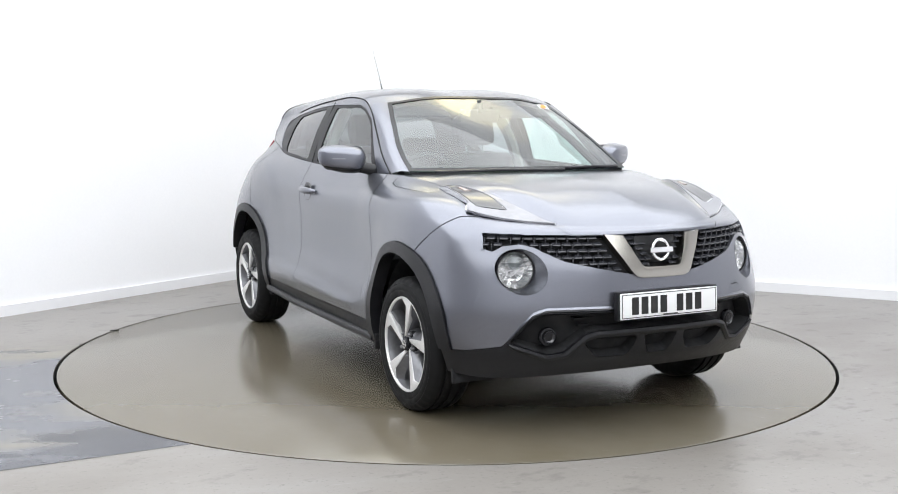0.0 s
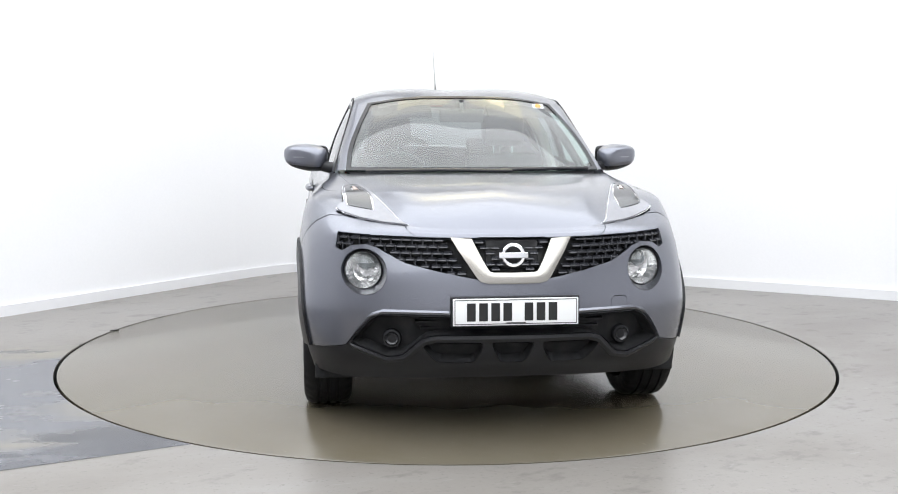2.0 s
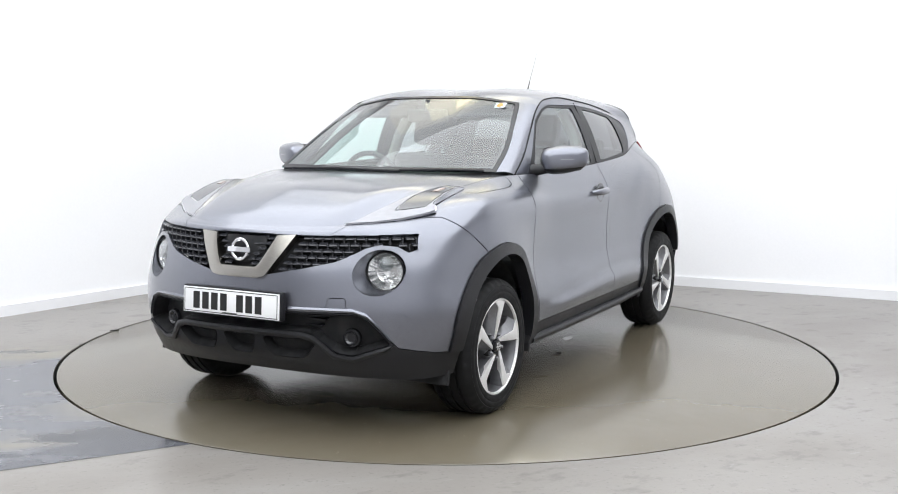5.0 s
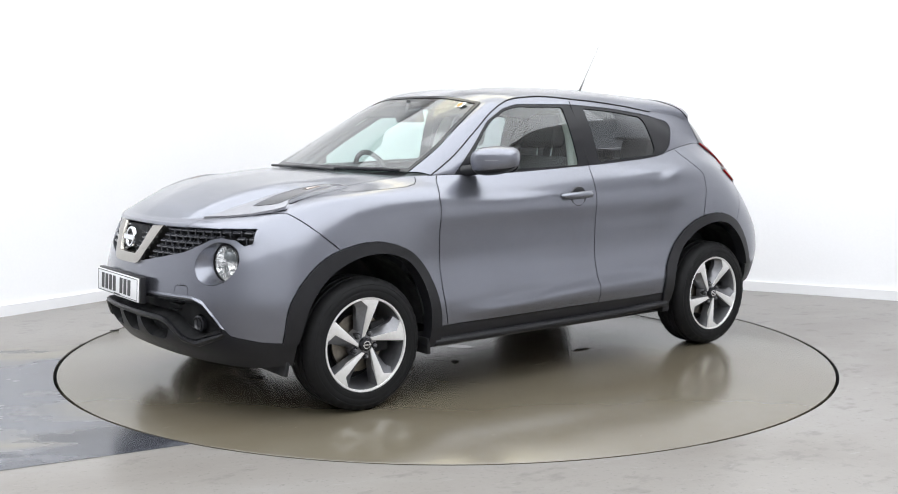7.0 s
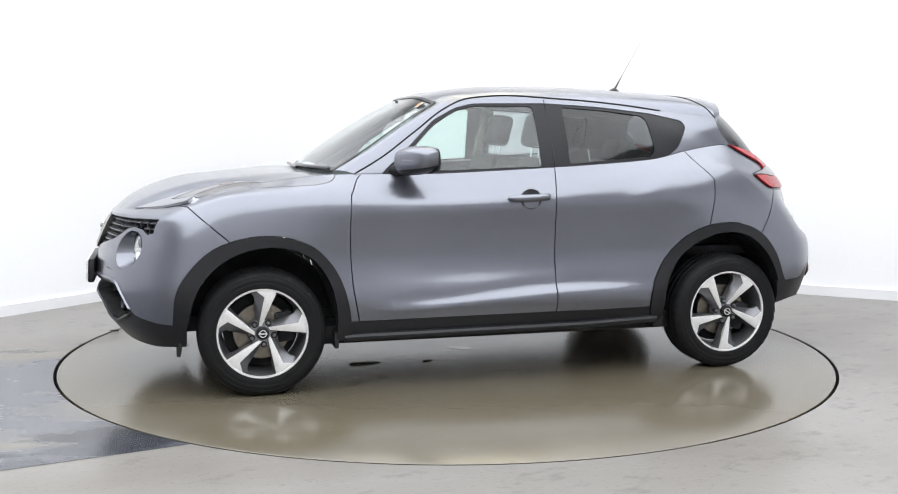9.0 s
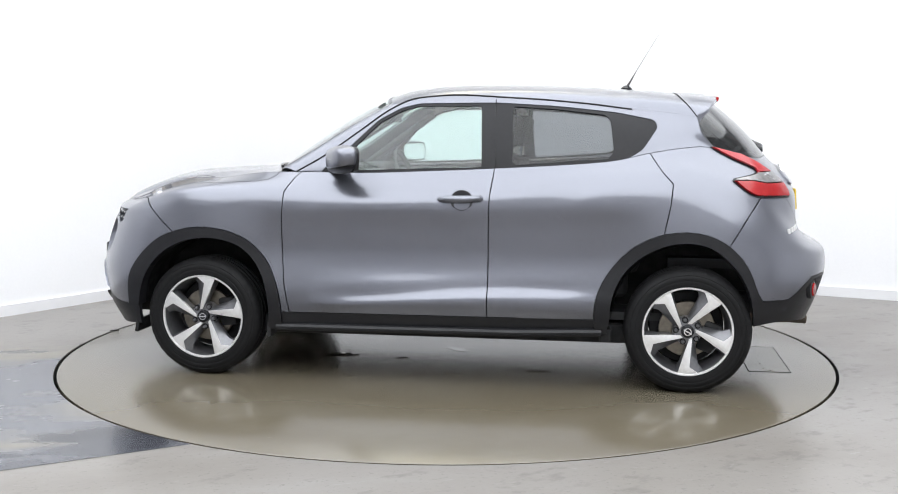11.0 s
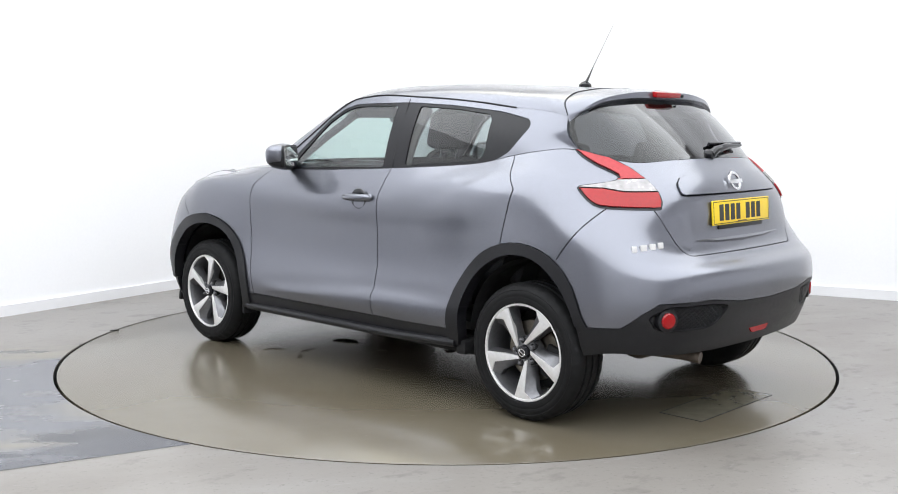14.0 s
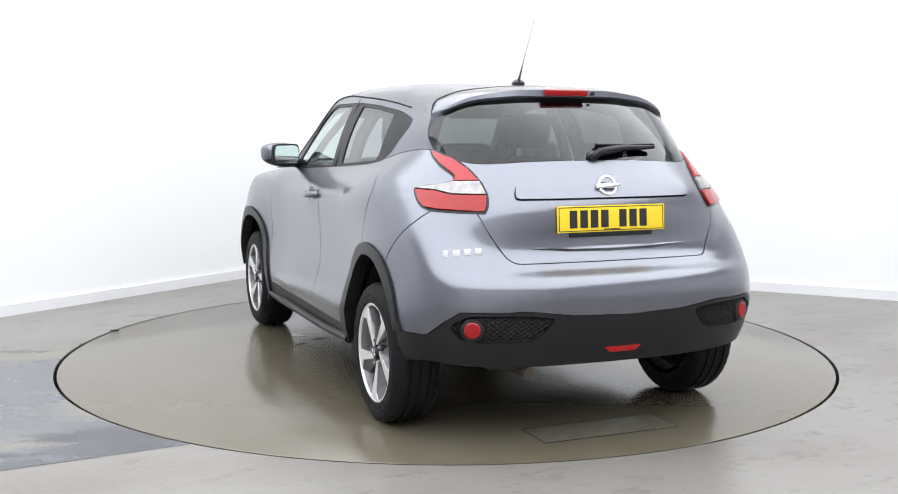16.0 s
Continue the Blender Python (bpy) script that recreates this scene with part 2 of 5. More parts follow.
class Shell:
    """A skin that is cut along outlines seen from the side (y), the ends (x) or above (z), and parted into panels."""

    def __init__(self, bm):
        self.bm = bm
        self.id = bm.faces.layers.int.new("panel")
        self.names = [""]

    def cut(self, name, outline, axis, where, only=None, closed=True):
        bm, (i, j) = self.bm, AXES[axis]
        k = 3 - i - j
        pts = [Vector((p[0], p[1])) for p in outline]
        sel = [f for f in bm.faces if where(f.calc_center_median())]
        n = len(pts)
        for a in range(n if closed else n - 1):
            p, q = pts[a], pts[(a + 1) % n]
            if (q - p).length < 1e-5:
                continue
            lo = (min(p[0], q[0]) - 0.004, min(p[1], q[1]) - 0.004)
            hi = (max(p[0], q[0]) + 0.004, max(p[1], q[1]) + 0.004)
            near = []
            for f in sel:
                if f.is_valid:
                    xs = [v.co[i] for v in f.verts]
                    if max(xs) > lo[0] and min(xs) < hi[0]:
                        ys = [v.co[j] for v in f.verts]
                        if max(ys) > lo[1] and min(ys) < hi[1]:
                            near.append(f)
            if not near:
                continue
            no, co = Vector((0, 0, 0)), Vector((0, 0, 0))
            d = (q - p).normalized()
            no[i], no[j] = -d[1], d[0]
            co[i], co[j] = p
            geom = list({e for f in near for e in f.edges}) + list({v for f in near for v in f.verts}) + near
            r = bmesh.ops.bisect_plane(bm, geom=geom, dist=2e-5, plane_co=co, plane_no=no)
            fresh = [g for g in r["geom"] if isinstance(g, bmesh.types.BMFace)]
            s2 = {f for f in sel if f.is_valid}
            s2.update(f for f in fresh if f.is_valid)
            sel = list(s2)
        if not closed:
            return
        if name not in self.names:
            self.names.append(name)
        num = self.names.index(name)
        for f in sel:
            if f.is_valid:
                c = f.calc_center_median()
                if inside(outline, c[i], c[j]) and (only is None or self.names[f[self.id]] in only):
                    f[self.id] = num

    def take(self, name, gap=0.0028, depth=0.02, proud=0.0, sgn=1, centre=False, edge=True):
        """The panel of that name as a bmesh, drawn in by gap at its edges and turned in there by depth."""
        num = self.names.index(name)
        faces = [f for f in self.bm.faces if f[self.id] == num]
        bm = bmesh.new()
        sides = (1, -1) if centre else (sgn,)
        normals = {}
        for f in faces:
            for v in f.verts:
                if v not in normals:
                    normals[v] = v.normal.copy()
        for sd in sides:
            made = {}
            def vert(v):
                if v not in made:
                    co = v.co + normals[v] * proud
                    made[v] = bm.verts.new((co.x, sd * (0.0 if abs(v.co.y) < 1e-5 else co.y), co.z))
                return made[v]
            rim = {}
            own = set(faces)
            shift = {}
            for f in faces:
                c = f.calc_center_median()
                for e in f.edges:
                    if sum(1 for g in e.link_faces if g in own) == 1:
                        a, b = e.verts
                        if abs(a.co.y) < 1e-5 and abs(b.co.y) < 1e-5:
                            continue
                        d = (b.co - a.co).normalized()
                        w = f.normal.cross(d)
                        if w.dot(c - a.co) < 0:
                            w = -w
                        for v in (a, b):
                            shift.setdefault(v, Vector())
                            shift[v] += w
                        rim[e] = f
            for f in faces:
                vs = [vert(v) for v in f.verts]
                try:
                    bm.faces.new(vs if sd > 0 else vs[::-1])
                except ValueError:
                    pass
            low = {}
            for v, w in shift.items():
                if w.length > 1e-6:
                    w = w.normalized() * gap
                if abs(v.co.y) < 1e-5:
                    w.y = 0
                made[v].co += Vector((w.x, sd * w.y, w.z))
                nn = normals[v]
                low[v] = bm.verts.new(made[v].co - Vector((nn.x, sd * nn.y, nn.z)) * (depth + proud))
            if edge:
                for e, f in rim.items():
                    a, b = e.verts
                    for l in f.loops:
                        if l.edge == e:
                            a, b = l.vert, l.link_loop_next.vert
                    q = [made[b], made[a], low[a], low[b]]
                    try:
                        bm.faces.new(q if sd > 0 else q[::-1])
                    except ValueError:
                        pass
        if centre:
            bmesh.ops.remove_doubles(bm, verts=[v for v in bm.verts if abs(v.co.y) < 1e-4], dist=1e-4)
        return bm


# ---- setting ----
def stained(name, color, rough, layers, bump=None, ior=1.5):
    """A floor surface with stains over its base colour. layers: (colour, scale, from, to, amount, stretch, turn, gloss)."""
    m = mat(name, color, rough, ior=ior, bump=bump)
    nt = m.node_tree
    b = nt.nodes["Principled BSDF"]
    co = nt.nodes.new("ShaderNodeTexCoord")
    col = None
    rgh = None
    for k, (stain, scale, lo, hi, amount, stretch, turn, gloss) in enumerate(layers):
        mp = nt.nodes.new("ShaderNodeMapping")
        mp.vector_type = "TEXTURE"
        mp.inputs["Location"].default_value = (k * 3.7, k * 1.9, k * 5.3)
        mp.inputs["Rotation"].default_value = (0, 0, math.radians(turn))
        mp.inputs["Scale"].default_value = (stretch, 1, 1)
        n = nt.nodes.new("ShaderNodeTexNoise")
        n.inputs["Scale"].default_value, n.inputs["Detail"].default_value = scale, 6
        n.inputs["Roughness"].default_value = 0.6
        r = nt.nodes.new("ShaderNodeMapRange")
        r.interpolation_type = "SMOOTHSTEP"
        r.inputs["From Min"].default_value, r.inputs["From Max"].default_value = lo, hi
        r.inputs["To Min"].default_value, r.inputs["To Max"].default_value = 0, amount
        nt.links.new(co.outputs["Object"], mp.inputs["Vector"])
        nt.links.new(mp.outputs[0], n.inputs["Vector"])
        nt.links.new(n.outputs["Fac"], r.inputs["Value"])
        mx = nt.nodes.new("ShaderNodeMix")
        mx.data_type = "RGBA"
        ca, cb, cf, cr = mx.inputs[6], mx.inputs[7], mx.inputs[0], mx.outputs[2]
        cb.default_value = (*stain, 1)
        nt.links.new(r.outputs[0], cf)
        if col is None:
            ca.default_value = (*color, 1)
        else:
            nt.links.new(col, ca)
        col = cr
        mr = nt.nodes.new("ShaderNodeMath")
        mr.operation = "MULTIPLY_ADD"
        mr.inputs[1].default_value = gloss
        if rgh is None:
            mr.inputs[2].default_value = rough
        else:
            nt.links.new(rgh, mr.inputs[2])
        nt.links.new(r.outputs[0], mr.inputs[0])
        rgh = mr.outputs[0]
    nt.links.new(col, b.inputs["Base Color"])
    nt.links.new(rgh, b.inputs["Roughness"])
    return m


FLOOR = stained("resin_floor", (0.215, 0.200, 0.184), 0.31, [
    ((0.15, 0.133, 0.115), 0.9, 0.45, 0.7, 0.7, 1.6, 20, 0.03), ((0.27, 0.26, 0.25), 2.6, 0.5, 0.75, 0.6, 2.0, 12, 0.06),
    ((0.12, 0.112, 0.10), 9, 0.55, 0.70, 0.6, 1.5, 30, 0.05), ((0.11, 0.10, 0.09), 55, 0.56, 0.74, 0.6, 1, 0, 0.05), ((0.3, 0.29, 0.28), 38, 0.64, 0.72, 0.5, 4, 15, 0)], (35, 0.06, 0.004))
TABLE = stained("resin_turntable", (0.114, 0.097, 0.068), 0.20, [
    ((0.130, 0.115, 0.086), 0.8, 0.4, 0.65, 0.8, 1.3, 10, 0.03), ((0.108, 0.092, 0.062), 2.5, 0.52, 0.75, 0.6, 1.5, 60, -0.02),
    ((0.08, 0.07, 0.05), 60, 0.6, 0.8, 0.35, 1, 0, 0.02), ((0.2, 0.18, 0.14), 30, 0.66, 0.74, 0.4, 3, 40, 0.03)], (2.5, 0.03, 0.01), 1.85)
PATCH = stained("worn_grey_floor", (0.120, 0.122, 0.136), 0.27, [
    ((0.23, 0.21, 0.17), 0.9, 0.47, 0.60, 0.9, 2.4, 12, 0.06), ((0.028, 0.030, 0.038), 1.1, 0.53, 0.64, 0.92, 2.2, 8, -0.10),
    ((0.075, 0.077, 0.088), 3.0, 0.5, 0.66, 0.5, 2.0, 14, -0.03), ((0.07, 0.07, 0.075), 50, 0.55, 0.8, 0.3, 1.5, 12, 0)], (30, 0.015, 0.002))
WALL = mat("white_wall_paint", (0.868, 0.868, 0.888), 0.7, noise=[(0.7, 0.012), (60, 0.01)], bump=(180, 0.1, 0.0008))
# tones of two added walls out of view, set to shape the car's reflections
WALL_SOUTH = mat("unseen_wall_off_white", (0.78, 0.78, 0.80), 0.7, noise=[(0.7, 0.03), (60, 0.02)])
WALL_GREY = mat("unseen_wall_grey", (0.54, 0.54, 0.56), 0.7, noise=[(0.7, 0.03), (60, 0.02)])
SKIRT = mat("white_skirting", (0.8, 0.8, 0.82), 0.4, noise=[(3, 0.02)])
CEIL = mat("ceiling_paint", (0.82, 0.82, 0.82), 0.8, noise=[(1, 0.03)])

R_TABLE = 2.216


def room():
    # floor with a round opening for the turntable
    bm = bmesh.new()
    n = 160
    ring = [bm.verts.new(((R_TABLE + 0.012) * math.cos(2 * math.pi * i / n), (R_TABLE + 0.012) * math.sin(2 * math.pi * i / n), 0)) for i in range(n)]
    outer = [bm.verts.new((9 * math.cos(2 * math.pi * i / n), 9 * math.sin(2 * math.pi * i / n) - 1.5, 0)) for i in range(n)]
    deep = [bm.verts.new((v.co.x, v.co.y, -0.12)) for v in ring]
    for i in range(n):
        j = (i + 1) % n
        bm.faces.new((ring[i], outer[i], outer[j], ring[j]))
        bm.faces.new((deep[i], ring[i], ring[j], deep[j]))
    floor = tagged(link_mesh("floor", bm, FLOOR, smooth=False), "beige-grey resin floor round a turntable", "floor", kind="structure")
    part("edge_chip", prism(blot(-2.165, .50, .028, .011, .5, 5), .003), DARK, floor, "small dark chip at the floor's edge")
    # pit coloured near-black, so that the gap's shade is in its colour
    pit = lathe([(R_TABLE + .0115, -.006), (R_TABLE + .0115, -.12), (R_TABLE - .2, -.12), (.001, -.12)], 160, "z")
    tagged(link_mesh("turntable_pit", pit, DARK), "gap and pit round the turntable, darkened in place of shade", "pit", kind="structure")
    # the worn grey strip that runs up to the turntable
    bm = bmesh.new()
    a0, a1 = math.atan2(0.08, -2.23), math.atan2(-1.96, -1.07) + 2 * math.pi
    arc = []
    for i in range(41):
        t = a0 + (a1 - a0) * i / 40
        arc.append(((R_TABLE + 0.0125) * math.cos(t), (R_TABLE + 0.0125) * math.sin(t)))
    edge = [(-2.1, -2.5), (-4.6, -3.9), (-6.2, -3.2), (-5.6, -0.95), (-4.0, -0.52), (-2.9, -0.18)]
    top = [bm.verts.new((x, y, 0.0015)) for x, y in arc + edge]
    f = bm.faces.new(top)
    bmesh.ops.triangulate(bm, faces=[f])
    tagged(link_mesh("floor_patch", bm, PATCH, smooth=False), "worn grey strip of floor beside the turntable", "floor patch", kind="structure")
    # walls; the far corner is a wide cove
    corner = Vector((-1.0, 3.99))
    dl, dr = Vector((-1.0 + 6.2, 3.99 + 3.45)).normalized(), Vector((6.4 + 1.0, 0.25 - 3.99)).normalized()
    tl = 1.45
    a, b = corner - dl * tl, corner + dr * tl
    cove = [tuple((1 - t) ** 2 * a + 2 * t * (1 - t) * corner + t * t * b) for t in np.linspace(0, 1, 25)]
    P = [tuple(a), (-6.2, -3.45), (-6.2, -8.4), (6.4, -8.4), (6.4, 0.25), tuple(b)]
    names = ["wall_west", "wall_far_west", "wall_south", "wall_east", "wall_north"]
    runs = [(nm, [P[k], P[k + 1]]) for k, nm in enumerate(names)] + [("wall_cove", cove[::-1])]
    for nm, line in runs:
        bm, sk = bmesh.new(), bmesh.new()
        pts = [Vector(p) for p in line]
        nrm = []
        for k in range(len(pts)):
            d = pts[min(k + 1, len(pts) - 1)] - pts[max(k - 1, 0)]
            n = Vector((d.y, -d.x)).normalized()
            nrm.append(n if n.dot(pts[k] - Vector((0, -2))) > 0 else -n)
        for mesh, t0, t1, h in ((bm, 0, .2, 4.1), (sk, -.018, -.001, .078)):
            ring = []
            for p, n in zip(pts, nrm):
                q0, q1 = p + n * t0, p + n * t1
                ring.append([mesh.verts.new((q0.x, q0.y, 0)), mesh.verts.new((q0.x, q0.y, h)), mesh.verts.new((q1.x, q1.y, h)), mesh.verts.new((q1.x, q1.y, 0))])
            for u, v in zip(ring, ring[1:]):
                for m in range(4):
                    mesh.faces.new((u[m], u[(m + 1) % 4], v[(m + 1) % 4], v[m]))
            mesh.faces.new(ring[0])
            mesh.faces.new(ring[-1][::-1])
        # south and far west walls are never in view; they shape light on the car
        paint, words = {"wall_south": (WALL_SOUTH, "unseen off-white wall, toned for the car's reflections"), "wall_far_west": (WALL_GREY, "unseen grey wall, toned for the car's reflections")}.get(nm, (WALL, "plain white studio wall"))
        tagged(link_mesh(nm, bm, paint), words, "wall", kind="structure")
        tagged(link_mesh("baseboard", sk, SKIRT), "low white skirting board", "skirting", kind="structure")
    c = box(13.4, 13.4, 0.15, pose(0, -2.4, 4.08))
    tagged(link_mesh("ceiling", c, CEIL, smooth=False), "plain pale ceiling above the studio", "ceiling", kind="structure")


def blot(cx, cy, rx, ry, turn, seed, n=26):
    """An uneven puddle outline."""
    rnd = random.Random(seed)
    ph = [rnd.uniform(0, 6.28) for _ in range(4)]
    out = []
    for i in range(n):
        t = 2 * math.pi * i / n
        k = 1 + .12 * math.sin(2 * t + ph[0]) + .1 * math.sin(3 * t + ph[1]) + .06 * math.sin(5 * t + ph[2])
        x, y = rx * k * math.cos(t), ry * k * math.sin(t)
        c, s = math.cos(turn), math.sin(turn)
        out.append((cx + c * x - s * y, cy + s * x + c * y))
    return out


def turntable():
    n = 160
    bm = lathe([(0.0001, 0.0), (R_TABLE * 0.5, 0.0), (R_TABLE - 0.010, 0.0), (R_TABLE - 0.006, -0.002), (R_TABLE - 0.006, -0.1)], n, "z")
    base = new("turntable")
    tagged(base, "round polished resin turntable set flush into the floor", "turntable")
    part("disc", bm, TABLE, base, "glossy olive-grey resin disc")
    ox, oy = -0.0934, 0.0446
    # wet marks left under the car
    for i, (x, y, rx, ry) in enumerate([(.66, .27, .10, .05), (.79, .72, .06, .025), (.62, .60, .05, .02), (.02, .0, .07, .045), (-.05, .62, .05, .018), (.3, .3, .045, .02), (1.38, -.03, .05, .03), (.5, .75, .04, .02), (-.5, .5, .06, .03)]):
        bm = prism(blot(x + ox, y + oy, rx, ry, i * .8, i), .0012)
        part("puddle", bm, WET, base, "small wet puddle")
    # service hatch let into the disc
    h = prism(corners([(-.11, -.33), (.11, -.33), (.11, .33), (-.11, .33)], .006), .0015, pose(-1.745 + ox, -.03 + oy, 0))
    hatch = part("service_hatch", h, HATCH_TOP, base, "flush steel service hatch")
    for y, ln, ax in ((.332, .222, 0), (-.332, .222, 0), (.111, .664, 1), (-.111, .664, 1)):
        b = box(ln, .004, .002, pose(-1.745 + ox, y - .03 + oy, .001)) if not ax else box(.004, ln, .002, pose(-1.745 + ox + y, -.03 + oy, .001))
        part("hatch_joint", b, DARK, hatch)
    return base


WET = mat("water_film", (0.11, 0.10, 0.075), 0.03, ior=1.6)
HATCH_TOP = mat("hatch_plate", (0.15, 0.138, 0.104), 0.2, ior=1.6, noise=[(14, 0.1)])
room()
TABLE_OB = turntable()

# ---- the car: design lines of its skin, left half ----
# stations: 0 nose centre, 3 front corner, 6 front wheel, 8 front door edge, 14 rear wheel, 16 rear corner, 19 tail centre
LINES = [
    # bottom edge
    [(0, 1.97, 0, .27), (1, 1.945, .3, .265), (2, 1.87, .55, .255), (3, 1.77, .72, .25), (4, 1.64, .82, .26), (5, 1.45, .845, .26), (6, 1.265, .85, .26), (8, .85, .845, .262), (10, 0, .84, .268), (12, -.85, .845, .29), (14, -1.265, .85, .3), (15, -1.5, .845, .33), (16, -1.7, .79, .365), (17, -1.84, .64, .355), (18, -1.9, .4, .345), (19, -1.93, 0, .345)],
    # lower cladding edge
    [(0, 2.05, 0, .37), (1, 2.03, .3, .37), (2, 1.94, .56, .37), (3, 1.82, .74, .375), (4, 1.665, .845, .375), (5, 1.47, .88, .37), (6, 1.265, .885, .36), (7, 1.05, .87, .355), (8, .82, .862, .35), (10, 0, .862, .355), (12, -.82, .865, .365), (13, -1.05, .872, .37), (14, -1.265, .885, .38), (15, -1.5, .87, .4), (16, -1.71, .81, .43), (17, -1.86, .66, .43), (18, -1.94, .4, .43), (19, -1.965, 0, .43)],
    # lower door crease and bumper face
    [(0, 2.09, 0, .53), (1, 2.065, .3, .53), (2, 1.965, .57, .535), (3, 1.835, .75, .54), (4, 1.68, .86, .53), (5, 1.47, .89, .52), (6, 1.265, .895, .515), (7, 1.05, .885, .5), (8, .82, .868, .475), (10, 0, .874, .462), (12, -.82, .872, .475), (14, -1.265, .893, .52), (15, -1.5, .88, .53), (16, -1.722, .825, .545), (17, -1.892, .67, .555), (18, -1.985, .4, .56), (19, -2.01, 0, .56)],
    # waist of the doors
    [(0, 2.085, 0, .665), (1, 2.055, .29, .665), (2, 1.955, .55, .67), (3, 1.825, .725, .68), (4, 1.67, .845, .68), (5, 1.46, .885, .68), (6, 1.265, .892, .685), (7, 1.05, .875, .675), (8, .82, .844, .645), (10, 0, .834, .61), (12, -.82, .847, .64), (13, -1.05, .868, .67), (14, -1.265, .888, .69), (15, -1.5, .872, .69), (16, -1.722, .81, .685), (17, -1.89, .65, .685), (18, -1.98, .4, .69), (19, -2.005, 0, .69)],
    # over the arches
    [(0, 2.05, 0, .785), (1, 2.02, .29, .785), (2, 1.92, .54, .79), (3, 1.795, .705, .795), (4, 1.645, .825, .805), (5, 1.45, .868, .82), (6, 1.265, .878, .83), (7, 1.05, .865, .82), (8, .82, .842, .8), (10, 0, .834, .79), (12, -.82, .846, .81), (13, -1.05, .866, .83), (14, -1.265, .876, .84), (15, -1.5, .852, .835), (16, -1.69, .78, .81), (17, -1.835, .63, .755), (18, -1.895, .4, .752), (19, -1.915, 0, .752)],
    # grille top and flank
    [(0, 2.01, 0, .868), (1, 1.985, .29, .868), (2, 1.89, .53, .869), (3, 1.765, .69, .872), (4, 1.61, .79, .9), (5, 1.43, .832, .94), (6, 1.265, .845, .955), (7, 1.05, .842, .95), (8, .82, .838, .93), (10, 0, .842, .92), (11, -.45, .842, .935), (12, -.82, .85, .96), (13, -1.05, .855, .98), (14, -1.265, .842, .98), (15, -1.47, .808, .96), (16, -1.655, .73, .92), (17, -1.79, .59, .84), (18, -1.835, .4, .825), (19, -1.855, 0, .825)],
    # fender crown and shoulder
    [(0, 1.995, 0, .884), (1, 1.965, .29, .886), (2, 1.865, .505, .896), (3, 1.72, .63, .918), (4, 1.56, .72, .965), (5, 1.41, .77, 1.0), (6, 1.265, .788, 1.015), (7, 1.05, .792, 1.02), (8, .82, .79, 1.025), (9, .4, .8, 1.0), (10, 0, .81, 1.0), (11, -.45, .815, 1.02), (12, -.82, .805, 1.07), (13, -1.05, .80, 1.085), (14, -1.25, .785, 1.095), (15, -1.43, .745, 1.075), (16, -1.6, .67, 1.045), (17, -1.75, .545, 1.01), (18, -1.82, .35, 1.005), (19, -1.84, 0, 1.005)],
    # bonnet edge, window sill, foot of the rear screen
    [(0, 1.975, 0, .897), (1, 1.94, .29, .9), (2, 1.86, .425, .91), (3, 1.715, .48, .95), (4, 1.55, .535, .99), (5, 1.4, .585, 1.02), (6, 1.25, .635, 1.04), (7, 1.0, .685, 1.075), (8, .78, .715, 1.085), (9, .4, .745, 1.085), (10, 0, .752, 1.1), (11, -.45, .748, 1.122), (12, -.85, .725, 1.15), (13, -1.05, .695, 1.19), (14, -1.2, .67, 1.215), (15, -1.345, .635, 1.225), (16, -1.5, .59, 1.19), (17, -1.61, .5, 1.168), (18, -1.675, .28, 1.178), (19, -1.69, 0, 1.182)],
]


# the nose leans back above the bumper
for row, back in zip(LINES[1:], (.007, .014, .018, .021, .020, .018, .015)):
    for i, share in ((0, 1.0), (1, .95), (2, .6)):
        t_, x_, y_, z_ = row[i]
        row[i] = (t_, x_ - back * share, y_, z_)


def wrapped(keys):
    """Adds the mirrored neighbours at both ends, so that the line crosses the middle squarely."""
    a, b = keys[1], keys[-2]
    return [(-1, a[1], -a[2], a[3])] + keys + [(20, b[1], -b[2], b[3])]


